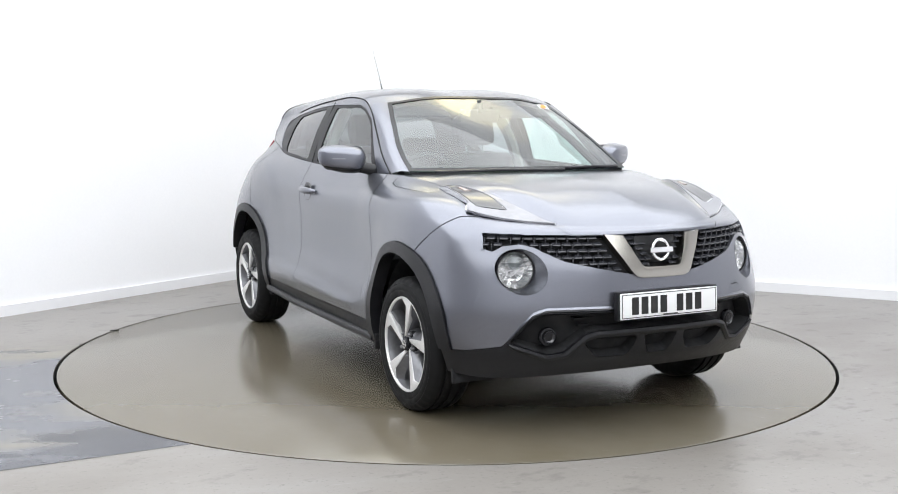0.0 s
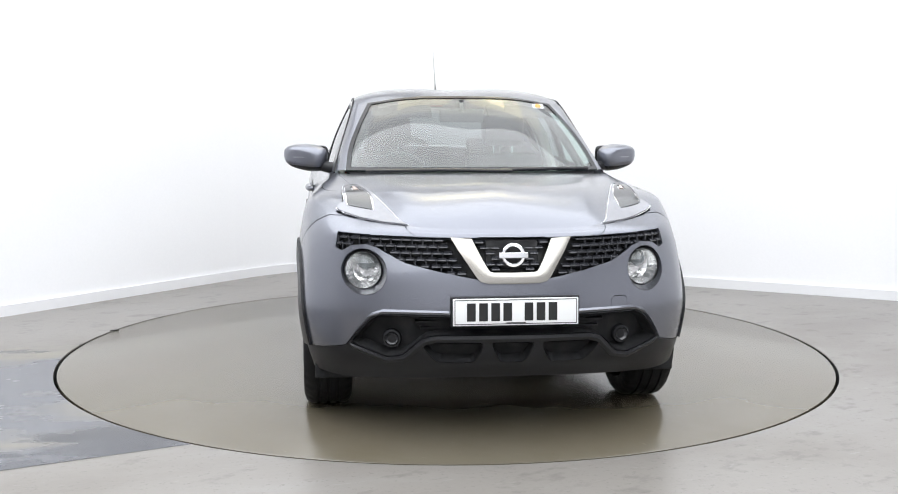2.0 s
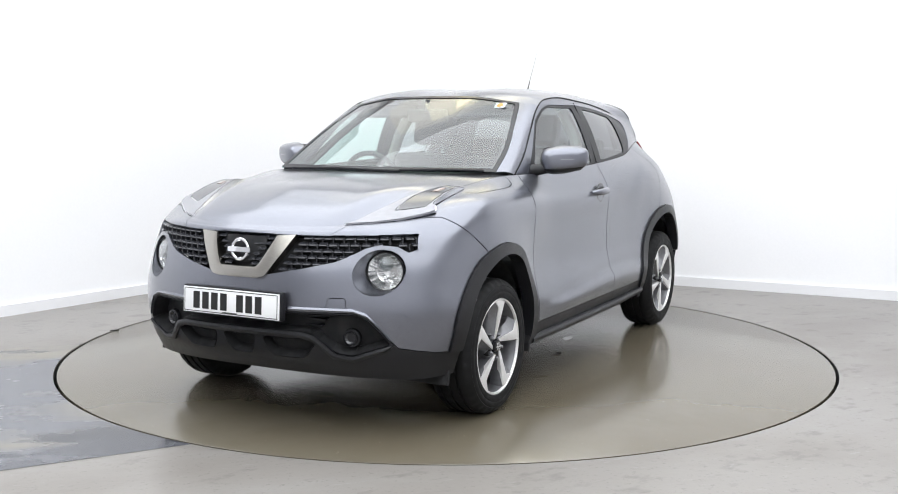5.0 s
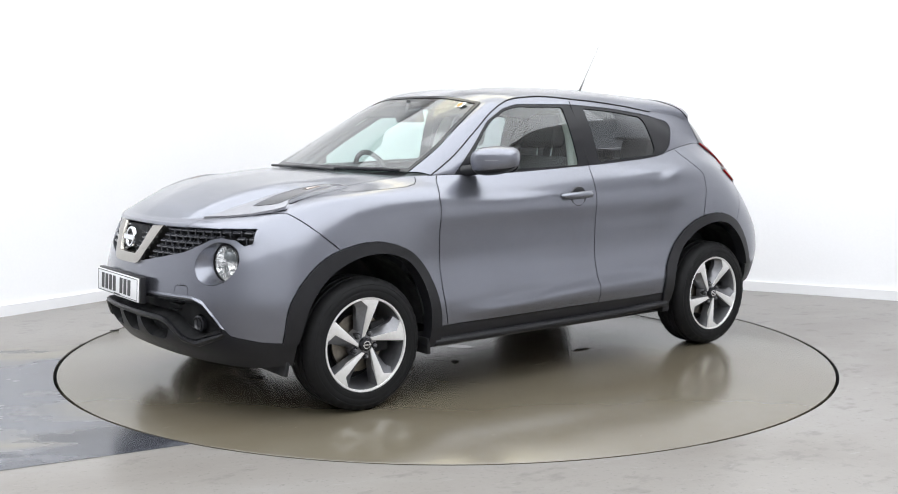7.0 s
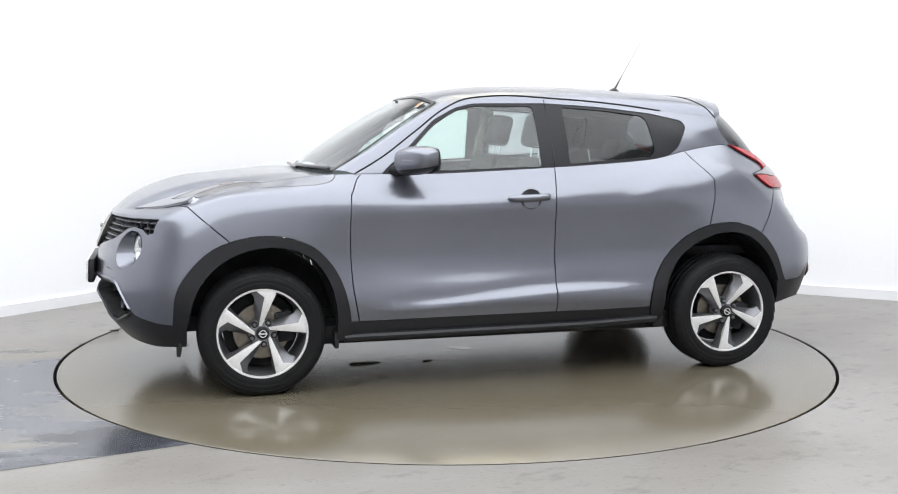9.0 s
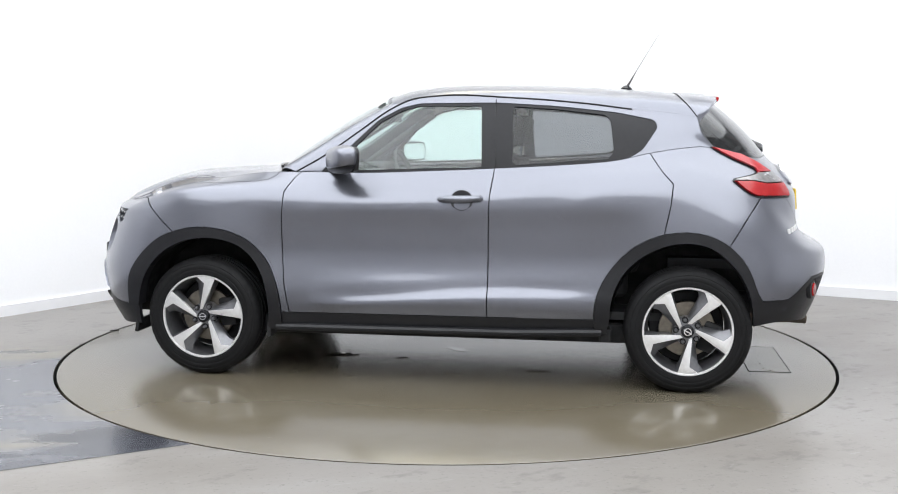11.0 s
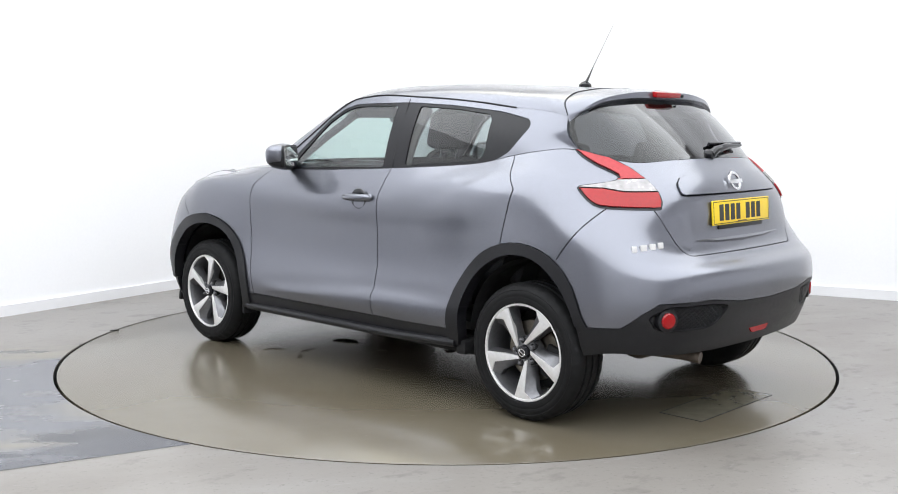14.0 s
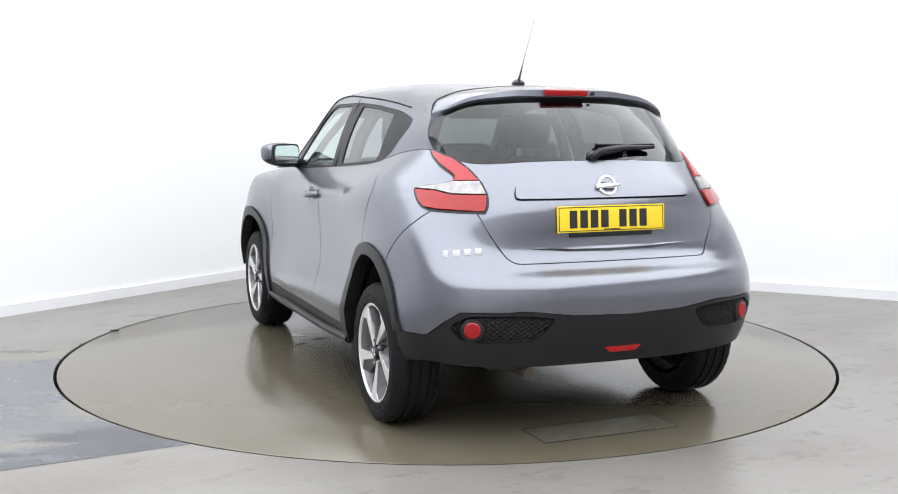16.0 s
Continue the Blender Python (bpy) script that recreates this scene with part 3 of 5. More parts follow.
def lower_skin(ns=8, nv=9):
    ss = np.linspace(0, 19, 19 * ns + 1)
    rows = np.array([hermite(wrapped(k), ss) for k in LINES])
    out = []
    for i in range(rows.shape[1]):
        out.append(hermite(np.c_[np.arange(len(LINES)), rows[:, i]], np.linspace(0, len(LINES) - 1, (len(LINES) - 1) * nv + 1)))
    g = np.array(out).transpose(1, 0, 2)
    # haunches over the wheels, hollow doors and the crease above the sill
    x, y, z = g[..., 0], g[..., 1].copy(), g[..., 2]
    side = np.clip((y - .55) / .2, 0, 1)
    blob = lambda cx, cz, rx, rz: np.exp(-((x - cx) / rx) ** 2 - ((z - cz) / rz) ** 2)
    y = y - side * (.006 * blob(.25, .76, .7, .22))
    # crowned ridges over the arches: full below the ridge, hollow above it
    top = np.clip((z[-1:] - z) / .035, 0, 1)
    for pts, out, hollow in (([(.55, .955), (.72, .975), (.9, .995), (1.08, 1.005), (1.25, 1.0), (1.45, .97), (1.62, .9)], .014, .005), ([(-1.66, .86), (-1.58, .96), (-1.43, 1.06), (-1.22, 1.105), (-1.0, 1.075), (-.82, .995), (-.66, .92), (-.56, .88)], .010, .0)):
        q = np.array(pts)
        zr = np.interp(x, q[:, 0], q[:, 1])
        mid = (q[0, 0] + q[-1, 0]) / 2
        half = (q[-1, 0] - q[0, 0]) / 2
        ends = np.clip((half - abs(x - mid)) / (half * .55), 0, 1)
        ends = ends * ends * (3 - 2 * ends)
        d = z - zr
        shape = np.where(d < 0, out * np.exp(-(d / .22) ** 2), out * np.exp(-(d / .045) ** 2)) - hollow * np.exp(-((d - .065) / .03) ** 2)
        y = y + side * top * ends * shape
    # crease above the sill: a step that fades downwards
    k = np.clip((.62 - x) / 1.1, 0, 1)
    line = .425 + .055 * k * k * (3 - 2 * k)
    along = np.clip((.70 - x) / .25, 0, 1) * np.clip((x + .92) / .3, 0, 1)
    y = y + side * along * (.011 / (1 + np.exp(np.clip((z - line) / .007, -40, 40))) * np.clip((z - .34) / .06, 0, 1) - .006 * np.exp(-((z - line - .035) / .03) ** 2))
    g[..., 1] = y
    g[:, 0, 1] = g[:, -1, 1] = 0
    return g


def sill(s0, s1, n):
    return hermite(wrapped(LINES[-1]), np.linspace(s0, s1, n + 1))


CAR = new("car")
tagged(CAR, "metallic grey compact crossover car with black cladding", "car")


def raised(bm):
    """Lifts a day lamp's panel into the pod that stands above the bonnet's edge."""
    for v in bm.verts:
        t = min(1, max(0, (1.84 - v.co.x) / .42)) * min(1, max(0, (v.co.x - 1.215) / .13))
        v.co.z += .020 * t * t * (3 - 2 * t)
    return bm


def build_body():
    bm = grid_bm(lower_skin())
    orient(bm)
    sh = Shell(bm)
    for f in bm.faces:
        f[sh.id] = 0
    side = lambda c: c.y > 0.45
    front = lambda c: c.x > 1.3
    rear = lambda c: c.x < -1.25
    # main panels
    sh.cut("front_bumper", [(2.3, .1), (2.3, .935), (1.70, .935), (1.605, .935), (1.52, .86), (1.42, .775), (1.40, .1)], "y", front)
    sh.cut("front_wing", [(1.42, .775), (1.52, .86), (1.605, .935), (2.3, .935), (2.3, 1.3), (.70, 1.3), (.70, 1.13), (.775, 1.06), (.815, .985), (.826, .81), (.824, .67), (.815, .52), (.785, .35), (.8, .1), (1.40, .1)], "y", lambda c: c.x > .5)
    sh.cut("front_door", [(.70, 1.3), (.70, 1.13), (.775, 1.06), (.815, .985), (.826, .81), (.824, .67), (.815, .52), (.785, .35), (-.262, .35), (-.262, .8), (-.266, .97), (-.285, 1.12), (-.285, 1.3)], "y", side)
    sh.cut("rear_door", [(-.285, 1.3), (-.285, 1.12), (-.266, .97), (-.262, .8), (-.262, .35), (-.80, .35), (-1.0, .6), (-1.136, .79), (-1.168, .94), (-1.178, 1.045), (-1.12, 1.11), (-1.06, 1.2), (-1.06, 1.3)], "y", side)
    sh.cut("rear_quarter", [(-1.06, 1.3), (-1.06, 1.2), (-1.12, 1.11), (-1.178, 1.045), (-1.168, .94), (-1.136, .79), (-1.1, .6), (-1.45, .74), (-1.544, .889), (-1.61, .975), (-1.66, 1.03), (-1.72, 1.1), (-1.72, 1.3)], "y", lambda c: c.x < -.9 and c.y > .3)
    sh.cut("rear_bumper", [(-1.45, .74), (-1.544, .889), (-1.61, .975), (-1.72, 1.0), (-2.4, 1.0), (-2.4, .1), (-1.3, .1), (-1.3, .5)], "y", rear)
    # tailgate
    sh.cut("tailgate", corners([(-.3, 1.4), (-.3, .768), (.47, .768), (.545, .89), (.59, 1.0), (.545, 1.09), (.56, 1.17), (.5, 1.4)], .04), "x", rear)
    # tail lamp: outline, then its fields
    sh.cut("tail_lamp", [(-1.325, 1.262), (-1.36, 1.228), (-1.42, 1.192), (-1.49, 1.157), (-1.55, 1.132), (-1.585, 1.115), (-1.598, 1.10), (-1.592, 1.088), (-1.56, 1.078), (-1.51, 1.07), (-1.478, 1.064), (-1.474, 1.058), (-1.50, 1.036), (-1.53, 1.012), (-1.56, .993), (-1.59, .983), (-1.63, .978), (-1.70, .975), (-2.0, .97), (-2.0, 1.3), (-1.4, 1.3)], "y", lambda c: c.x < -1.3 and c.y > .4)
    sh.cut("tailgate", [(-.1, .9), (.53, .9), (.55, .972), (.535, 1.0), (.525, 1.04), (.53, 1.09), (.55, 1.14), (.585, 1.19), (.61, 1.24), (.61, 1.3), (-.1, 1.3)], "x", lambda c: c.x < -1.3, only=["tail_lamp"])
    sh.cut("tail_lamp_clear", [(.50, 1.04), (.64, 1.04), (.69, 1.054), (.82, 1.06), (.82, 1.07), (.70, 1.076), (.62, 1.092), (.50, 1.095)], "x", lambda c: c.x < -1.4 and c.y > .45, only=["tail_lamp"])
    sh.cut("tail_lamp_arm", [(.4, 1.095), (.50, 1.095), (.62, 1.092), (.70, 1.076), (.9, 1.06), (.9, 1.4), (.4, 1.4)], "x", lambda c: c.x < -1.3 and c.y > .45, only=["tail_lamp"])
    sh.cut("garnish", corners([(-.1, 1.024), (.425, 1.024), (.41, 1.07), (.36, 1.10), (.2, 1.117), (-.1, 1.12)], .02), "x", lambda c: c.x < -1.5, only=["tailgate"])
    # sills and black cladding
    sh.cut("sill_cladding", [(.9, .1), (.9, .352), (-.9, .362), (-.9, .1)], "y", side)
    sh.cut("front_arch_cladding", rounded([(1.685, .40), (1.668, .537), (1.599, .644), (1.491, .737), (1.356, .785), (1.247, .797), (1.138, .783), (1.013, .733), (.916, .636), (.855, .506), (.83, .36), (.84, .2), (1.265, .1), (1.69, .2)], 60), "y", side)
    sh.cut("rear_arch_cladding", rounded([(-.80, .36), (-.821, .504), (-.9, .64), (-1.015, .745), (-1.166, .803), (-1.304, .806), (-1.446, .751), (-1.545, .64), (-1.60, .508), (-1.66, .40), (-1.6, .2), (-1.2, .1), (-.85, .2)], 60), "y", side)
    # bumper cladding
    sh.cut("front_lower_trim", [(-.1, .1), (-.1, .553), (.56, .55), (.60, .52), (.69, .40), (.80, .372), (.95, .352), (.95, .1)], "x", lambda c: c.x > 1.55)
    sh.cut("rear_lower_trim", [(-.1, .1), (-.1, .555), (.25, .565), (.45, .59), (.70, .585), (.755, .54), (.80, .48), (.95, .47), (.95, .1)], "x", lambda c: c.x < -1.55)
    sh.cut("front_intake", corners([(-.1, .47), (-.1, .546), (.555, .543), (.595, .515), (.668, .418), (.52, .365), (.455, .376), (.38, .452), (.33, .467)], .02), "x", lambda c: c.x > 1.55)
    sh.cut("lower_intake", corners([(-.1, .345), (-.1, .435), (.09, .435), (.075, .39), (.05, .345)], .018), "x", lambda c: c.x > 1.55)
    sh.cut("lower_intake_side", corners([(.125, .435), (.385, .435), (.36, .395), (.31, .345), (.165, .345), (.135, .39)], .02), "x", lambda c: c.x > 1.55)
    sh.cut("rear_intake", corners([(.335, .557), (.45, .572), (.67, .572), (.735, .53), (.70, .475), (.62, .460), (.43, .462), (.38, .49)], .02), "x", lambda c: c.x < -1.55)
    # wheel openings
    sh.cut("hole", [(1.63, .1)] + rounded([(1.63, .3), (1.615, .40), (1.555, .565), (1.445, .676), (1.303, .733), (1.17, .737), (1.03, .684), (.945, .576), (.90, .42), (.90, .3), (1.265, .05)], 60), "y", side)
    sh.cut("hole", rounded([(-.865, .3), (-.875, .34), (-.889, .47), (-.968, .623), (-1.084, .713), (-1.219, .756), (-1.341, .744), (-1.467, .655), (-1.55, .52), (-1.58, .38), (-1.58, .28), (-1.2, .05)], 60), "y", side)
    # grille and lamps in the nose
    sh.cut("grille", [(-.1, .70), (-.1, .862), (.3, .864), (.55, .868), (.715, .872), (.725, .81), (.70, .80), (.66, .825), (.60, .832), (.55, .82), (.50, .79), (.44, .762), (.28, .725), (.14, .70)], "x", lambda c: c.x > 1.6)
    sh.cut("lamp_hole", rounded([(.61 + .093 * math.cos(t), .717 + .093 * math.sin(t)) for t in np.linspace(0, 2 * math.pi, 17)[:-1]], 40), "x", lambda c: c.x > 1.6)
    lamp_at = lambda c: 1.2 < c.x < 1.95 and c.z > .86 and c.y > .3
    sh.cut("day_lamp", corners([(1.865, .42), (1.80, .525), (1.72, .615), (1.645, .69), (1.60, .722), (1.575, .708), (1.56, .684), (1.45, .690), (1.35, .688), (1.235, .672), (1.235, .4), (1.6, .4)], .008), "z", lamp_at)
    sh.cut("day_lamp_dark", corners([(1.68, .555), (1.60, .672), (1.555, .672), (1.45, .680), (1.35, .678), (1.26, .664), (1.255, .646), (1.40, .601), (1.52, .562)], .012), "z", lamp_at, only=["day_lamp"])
    sh.cut("day_lamp_amber", corners([(1.45, .608), (1.44, .645), (1.37, .648), (1.375, .626)], .008), "z", lamp_at, only=["day_lamp_dark"])
    sh.cut("bonnet_corner", [(1.30, 1.022), (1.1, 1.03), (.98, 1.036), (.92, 1.046), (.885, 1.066), (.875, 1.09), (.875, 1.3), (1.30, 1.3)], "y", lambda c: .8 < c.x < 1.4 and c.z > .95 and c.y > .4, only=["front_wing"])
    sh.cut("bonnet_lip", [(-.1, .867), (.395, .869), (.425, .89), (.445, .925), (.45, .96), (-.1, .96)], "x", lambda c: c.x > 1.6 and c.z > .8, only=["front_bumper", "front_wing"])
    sh.cut("tow_cover", corners([(.425, .562), (.505, .562), (.502, .612), (.43, .612)], .014), "x", lambda c: c.x > 1.6, only=["front_bumper"])
    # make panels
    bm.normal_update()
    for sgn in (1, -1):
        part("front_wing", sh.take("front_wing", sgn=sgn), PAINT, CAR)
        part("bonnet_corner", sh.take("bonnet_corner", sgn=sgn, gap=.0018), PAINT, CAR)
        for nm in ("front_door", "rear_door"):
            part(nm, sh.take(nm, sgn=sgn), PAINT, CAR)
        part("rear_quarter", sh.take("rear_quarter", sgn=sgn), PAINT, CAR)
        part("sill_cladding", sh.take("sill_cladding", sgn=sgn, gap=.001), PLASTIC, CAR, "black plastic sill cladding")
        part("front_arch_cladding", sh.take("front_arch_cladding", sgn=sgn, gap=.001, proud=.012, depth=.05), PLASTIC, CAR, "black plastic wheel arch cladding")
        part("rear_arch_cladding", sh.take("rear_arch_cladding", sgn=sgn, gap=.001, proud=.012, depth=.05), PLASTIC, CAR, "black plastic wheel arch cladding")
        lamp = part("tail_lamp", sh.take("tail_lamp", sgn=sgn, gap=.004, proud=.012), RED, CAR, "red lower field of a boomerang tail lamp")
        part("clear_field", sh.take("tail_lamp_clear", sgn=sgn, gap=.003, proud=.013), TAIL_CLEAR, lamp, "clear silver field with a ribbed lens")
        part("arm", sh.take("tail_lamp_arm", sgn=sgn, gap=.004, proud=.012), PINK, lamp, "pale red swept arm")
        for nm in ("tail_lamp", "tail_lamp_clear", "tail_lamp_arm"):
            part("surround", sh.take(nm, sgn=sgn, gap=-.007, proud=.0035), GLOSS, lamp, "gloss black surround")
        lamp = part("day_lamp", raised(sh.take("day_lamp", sgn=sgn, gap=.004, proud=.007, depth=.03)), CLEAR_LENS, CAR, "clear silver boomerang day running lamp")
        part("smoked_field", raised(sh.take("day_lamp_dark", sgn=sgn, gap=.004, proud=.006, depth=.03)), SMOKE, lamp, "smoked inner field")
        part("indicator", raised(sh.take("day_lamp_amber", sgn=sgn, gap=.006, proud=.0085, depth=.03)), ORANGE, lamp, "pale indicator bulb")
        for nm in ("day_lamp", "day_lamp_dark", "day_lamp_amber"):
            part("surround", raised(sh.take(nm, sgn=sgn, gap=0, proud=.003, depth=.03)), CHROME, lamp, "bright surround")
        part("rear_grille_backing", sh.take("rear_intake", sgn=sgn, proud=-.022, depth=0), MESH, CAR, "black honeycomb insert in the rear bumper")
    bumper = part("front_bumper", sh.take("front_bumper", centre=True), PAINT, CAR)
    part("tow_cover", sh.take("tow_cover", sgn=1, gap=.0008), PAINT, bumper)
    part("tow_blank", sh.take("tow_cover", sgn=-1, gap=-.0028), PAINT, bumper)
    part("bonnet_lip", sh.take("bonnet_lip", centre=True, gap=.0), PAINT, CAR)
    part("rear_bumper", sh.take("rear_bumper", centre=True), PAINT, CAR)
    gate = part("tailgate", sh.take("tailgate", centre=True), PAINT, CAR)
    part("handle_trim", sh.take("garnish", centre=True, gap=.0025, proud=.010), PAINT, gate)
    part("front_intake", sh.take("front_intake", centre=True, proud=-.07, depth=0), DARK, CAR, "dark lower air intake")
    part("lower_intake", sh.take("lower_intake", centre=True, proud=-.05, depth=0), DARK, CAR, "dark scalloped lower intake")
    for sgn in (1, -1):
        part("lower_intake", sh.take("lower_intake_side", sgn=sgn, proud=-.05, depth=0), DARK, CAR, "dark scalloped lower intake")
    part("front_lower_trim", sh.take("front_lower_trim", centre=True, gap=.001), PLASTIC, CAR, "black plastic lower front bumper")
    part("rear_lower_trim", sh.take("rear_lower_trim", centre=True, gap=.001), PLASTIC, CAR, "black plastic lower rear bumper")
    part("grille_backing", sh.take("grille", centre=True, proud=-.04), DARK, CAR)
    bm.free()


# ---- greenhouse ----
RAIL = [(.78, .715, 1.085), (.64, .695, 1.165), (.45, .65, 1.30), (.28, .61, 1.42), (.19, .598, 1.463), (.05, .592, 1.484), (-.35, .592, 1.475), (-.76, .58, 1.442), (-1.0, .575, 1.412), (-1.15, .58, 1.40), (-1.30, .60, 1.375)]
WS_TOP = [(.36, 0, 1.492), (.345, .3, 1.484), (.30, .52, 1.452)]
WS_SIDE = [(.88, .66, 1.10), (.70, .64, 1.205), (.50, .585, 1.335), (.30, .52, 1.452)]
ROOF_MID = [(.36, 0, 1.492), (.2, 0, 1.518), (0, 0, 1.536), (-.3, 0, 1.545), (-.6, 0, 1.541), (-.95, 0, 1.529), (-1.2, 0, 1.512)]
HATCH = [(-1.2, 0, 1.512), (-1.205, .3, 1.5), (-1.225, .48, 1.47), (-1.262, .575, 1.425), (-1.30, .60, 1.375)]
LIP = [(-1.425, 0, 1.492), (-1.415, .3, 1.48), (-1.38, .48, 1.444), (-1.345, .565, 1.40), (-1.30, .60, 1.375)]
SCR_TOP = [(-1.412, 0, 1.454), (-1.402, .3, 1.444), (-1.370, .48, 1.416), (-1.338, .56, 1.380), (-1.310, .605, 1.348)]


def build_top():
    edge = sill(2, 7.9, 40)
    nose = sill(0, 2, 20)
    mid = curve([tuple(nose[0]), (1.915, 0, .94), (1.828, 0, .99), (1.675, 0, 1.045), (1.4, 0, 1.078), (1.15, 0, 1.09), (1.01, 0, 1.092)], 40)
    cowl = curve([(1.01, 0, 1.092), (.975, .35, 1.088), (.87, .6, 1.08), tuple(edge[-1])], 20)
    g = coons(mid, edge, nose, cowl, (0, 0, .006))
    # raised shoulders either side of a flatter middle
    w, u = np.linspace(0, 1, g.shape[0])[:, None], np.linspace(0, 1, g.shape[1])[None, :]
    g[..., 2] += .016 * np.exp(-((w - .7) / .17) ** 2) * np.sin(np.pi * u) ** .8
    sh = Shell(grid_bm(g))
    orient(sh.bm)
    sh.names.append("bonnet")
    for f in sh.bm.faces:
        f[sh.id] = 1
    sh.bm.normal_update()
    part("bonnet", sh.take("bonnet", centre=True, gap=.0), PAINT, CAR)
    sh.bm.free()
    # windscreen with its black border
    bot = curve([(1.005, 0, 1.10), (.965, .35, 1.098), (.88, .66, 1.10)], 24)
    top = curve(WS_TOP, 24)
    side = curve(WS_SIDE, 30)
    middle = curve([(1.005, 0, 1.10), (.70, 0, 1.302), (.36, 0, 1.492)], 30)
    g = coons(bot, top, middle, side, (.008, 0, .008))
    sh = Shell(grid_bm(g))
    orient(sh.bm)
    sh.names.append("windscreen")
    for f in sh.bm.faces:
        f[sh.id] = 1
    sh.bm.normal_update()
    ws = part("windscreen", sh.take("windscreen", centre=True, gap=.0, depth=.006), GLASS, CAR, "clear laminated windscreen with a green tint")
    ws.visible_shadow = False
    sh.bm.free()
    up = np.array((.0025, 0, .003))
    inward = lambda a, b, w: a + (b - a) / np.linalg.norm(b - a, axis=1)[:, None] * w
    for name_, edge_, next_, w in (("side", g[:, -1], g[:, -3], .024), ("top", g[-1], g[-3], .022), ("foot", g[0], g[2], .03)):
        strip = np.array([edge_, inward(edge_, next_, w)]) + up
        for sgn in (1, -1):
            part("screen_border", grid_bm(strip * np.array((1, sgn, 1))), GLOSS, ws, "black printed border of the screen")
    # windscreen pillars
    rail = curve(RAIL, 120)
    k = int(np.argmin(abs(rail[:, 0] - .25)))
    a = curve([tuple(p) for p in rail[:k + 1:4]] + [tuple(rail[k])], 30)
    b = curve(WS_SIDE, 30)
    g = np.array([b * (1 - t) + a * t + np.array((.004, .006, .008)) * 4 * t * (1 - t) for t in np.linspace(0, 1, 8)])
    for sgn in (1, -1):
        gg = g * np.array((1, sgn, 1))
        bm = grid_bm(gg)
        orient(bm)
        part("windscreen_pillar", bm, PAINT, CAR)
    # roof
    rl = rail[k:]
    frontc = curve([tuple(p) for p in WS_TOP] + [tuple(rl[0])], 24)
    g = coons(curve(ROOF_MID, 60), curve([tuple(p) for p in rl[::6]] + [tuple(rl[-1])], 60), frontc, curve(HATCH, 24), (0, 0, .003))
    # fuller towards the sides
    w = np.linspace(0, 1, g.shape[0])[:, None]
    g[..., 2] += .014 * (w ** 2) * (1 - w ** 4) * np.sin(np.pi * np.clip(np.linspace(0, 1, g.shape[1]), 0, 1))[None, :] ** .5
    bm = grid_bm(g, True)
    orient(bm)
    part("roof", bm, PAINT, CAR)
    # spoiler: upper skin, rear face
    up = np.array([curve(HATCH, 24) * (1 - t) + curve(LIP, 24) * t + np.array((0, 0, .008)) * 4 * t * (1 - t) for t in np.linspace(0, 1, 8)])
    low = curve(LIP, 24)
    fade = np.linspace(1, 0, 25)[:, None] ** .6
    low = low + fade * np.array((-.006, 0, -.034))
    face = np.array([curve(LIP, 24) * (1 - t) + low * t for t in np.linspace(0, 1, 4)])
    dn = np.array([low * (1 - t) + curve(SCR_TOP, 24) * t for t in np.linspace(0, 1, 4)])
    bm = grid_bm(np.concatenate([up, face[1:], dn[1:]]), True)
    part("roof_spoiler", bm, PAINT, CAR)
    # rear screen
    st = curve(SCR_TOP, 24)
    sb = sill(19, 15.3, 24)
    sm = curve([tuple(st[0]), (-1.555, 0, 1.325), tuple(sb[0])], 20)
    ssd = curve([tuple(st[-1]), (-1.335, .628, 1.29), tuple(sb[-1])], 20)
    g = coons(st, sb, sm, ssd, (-.01, 0, .01))
    bm = grid_bm(g, True)
    orient(bm)
    rs = part("rear_screen", bm, REAR_GLASS, CAR, "dark tinted rear screen")
    rs.visible_shadow = False
    # sides above the sill line
    rs0 = [tuple(p) for p in rail]
    bot = sill(8, 15.3, 120)
    top = curve(rs0[::6] + [rs0[-1]], 120)
    start = np.repeat(bot[:1], 25, 0)
    end = curve([tuple(bot[-1]), (-1.325, .628, 1.29), rs0[-1]], 24)
    g = coons(bot, top, start, end, (0, .012, 0))
    sh = Shell(grid_bm(g))
    orient(sh.bm)
    allf = lambda c: True
    sh.cut("frame", corners([(.66, 1.05), (.64, 1.09), (.478, 1.234), (.35, 1.358), (.228, 1.422), (.133, 1.445), (-.28, 1.449), (-.6, 1.430), (-.90, 1.398), (-1.085, 1.36), (-1.105, 1.325), (-1.03, 1.21), (-.97, 1.172), (-.90, 1.15), (-.9, 1.0)], .02), "y", allf)
    sh.cut("front_glass", corners([(.575, 1.093), (.46, 1.225), (.34, 1.345), (.22, 1.41), (.13, 1.432), (-.20, 1.434), (-.215, 1.118)], .02), "y", allf)
    sh.cut("rear_glass", corners([(-.365, 1.43), (-.60, 1.415), (-.84, 1.387), (-.865, 1.36), (-.885, 1.20), (-.86, 1.165), (-.375, 1.13)], .018), "y", allf)
    sh.names[0] = "upper_side"
    sh.bm.normal_update()
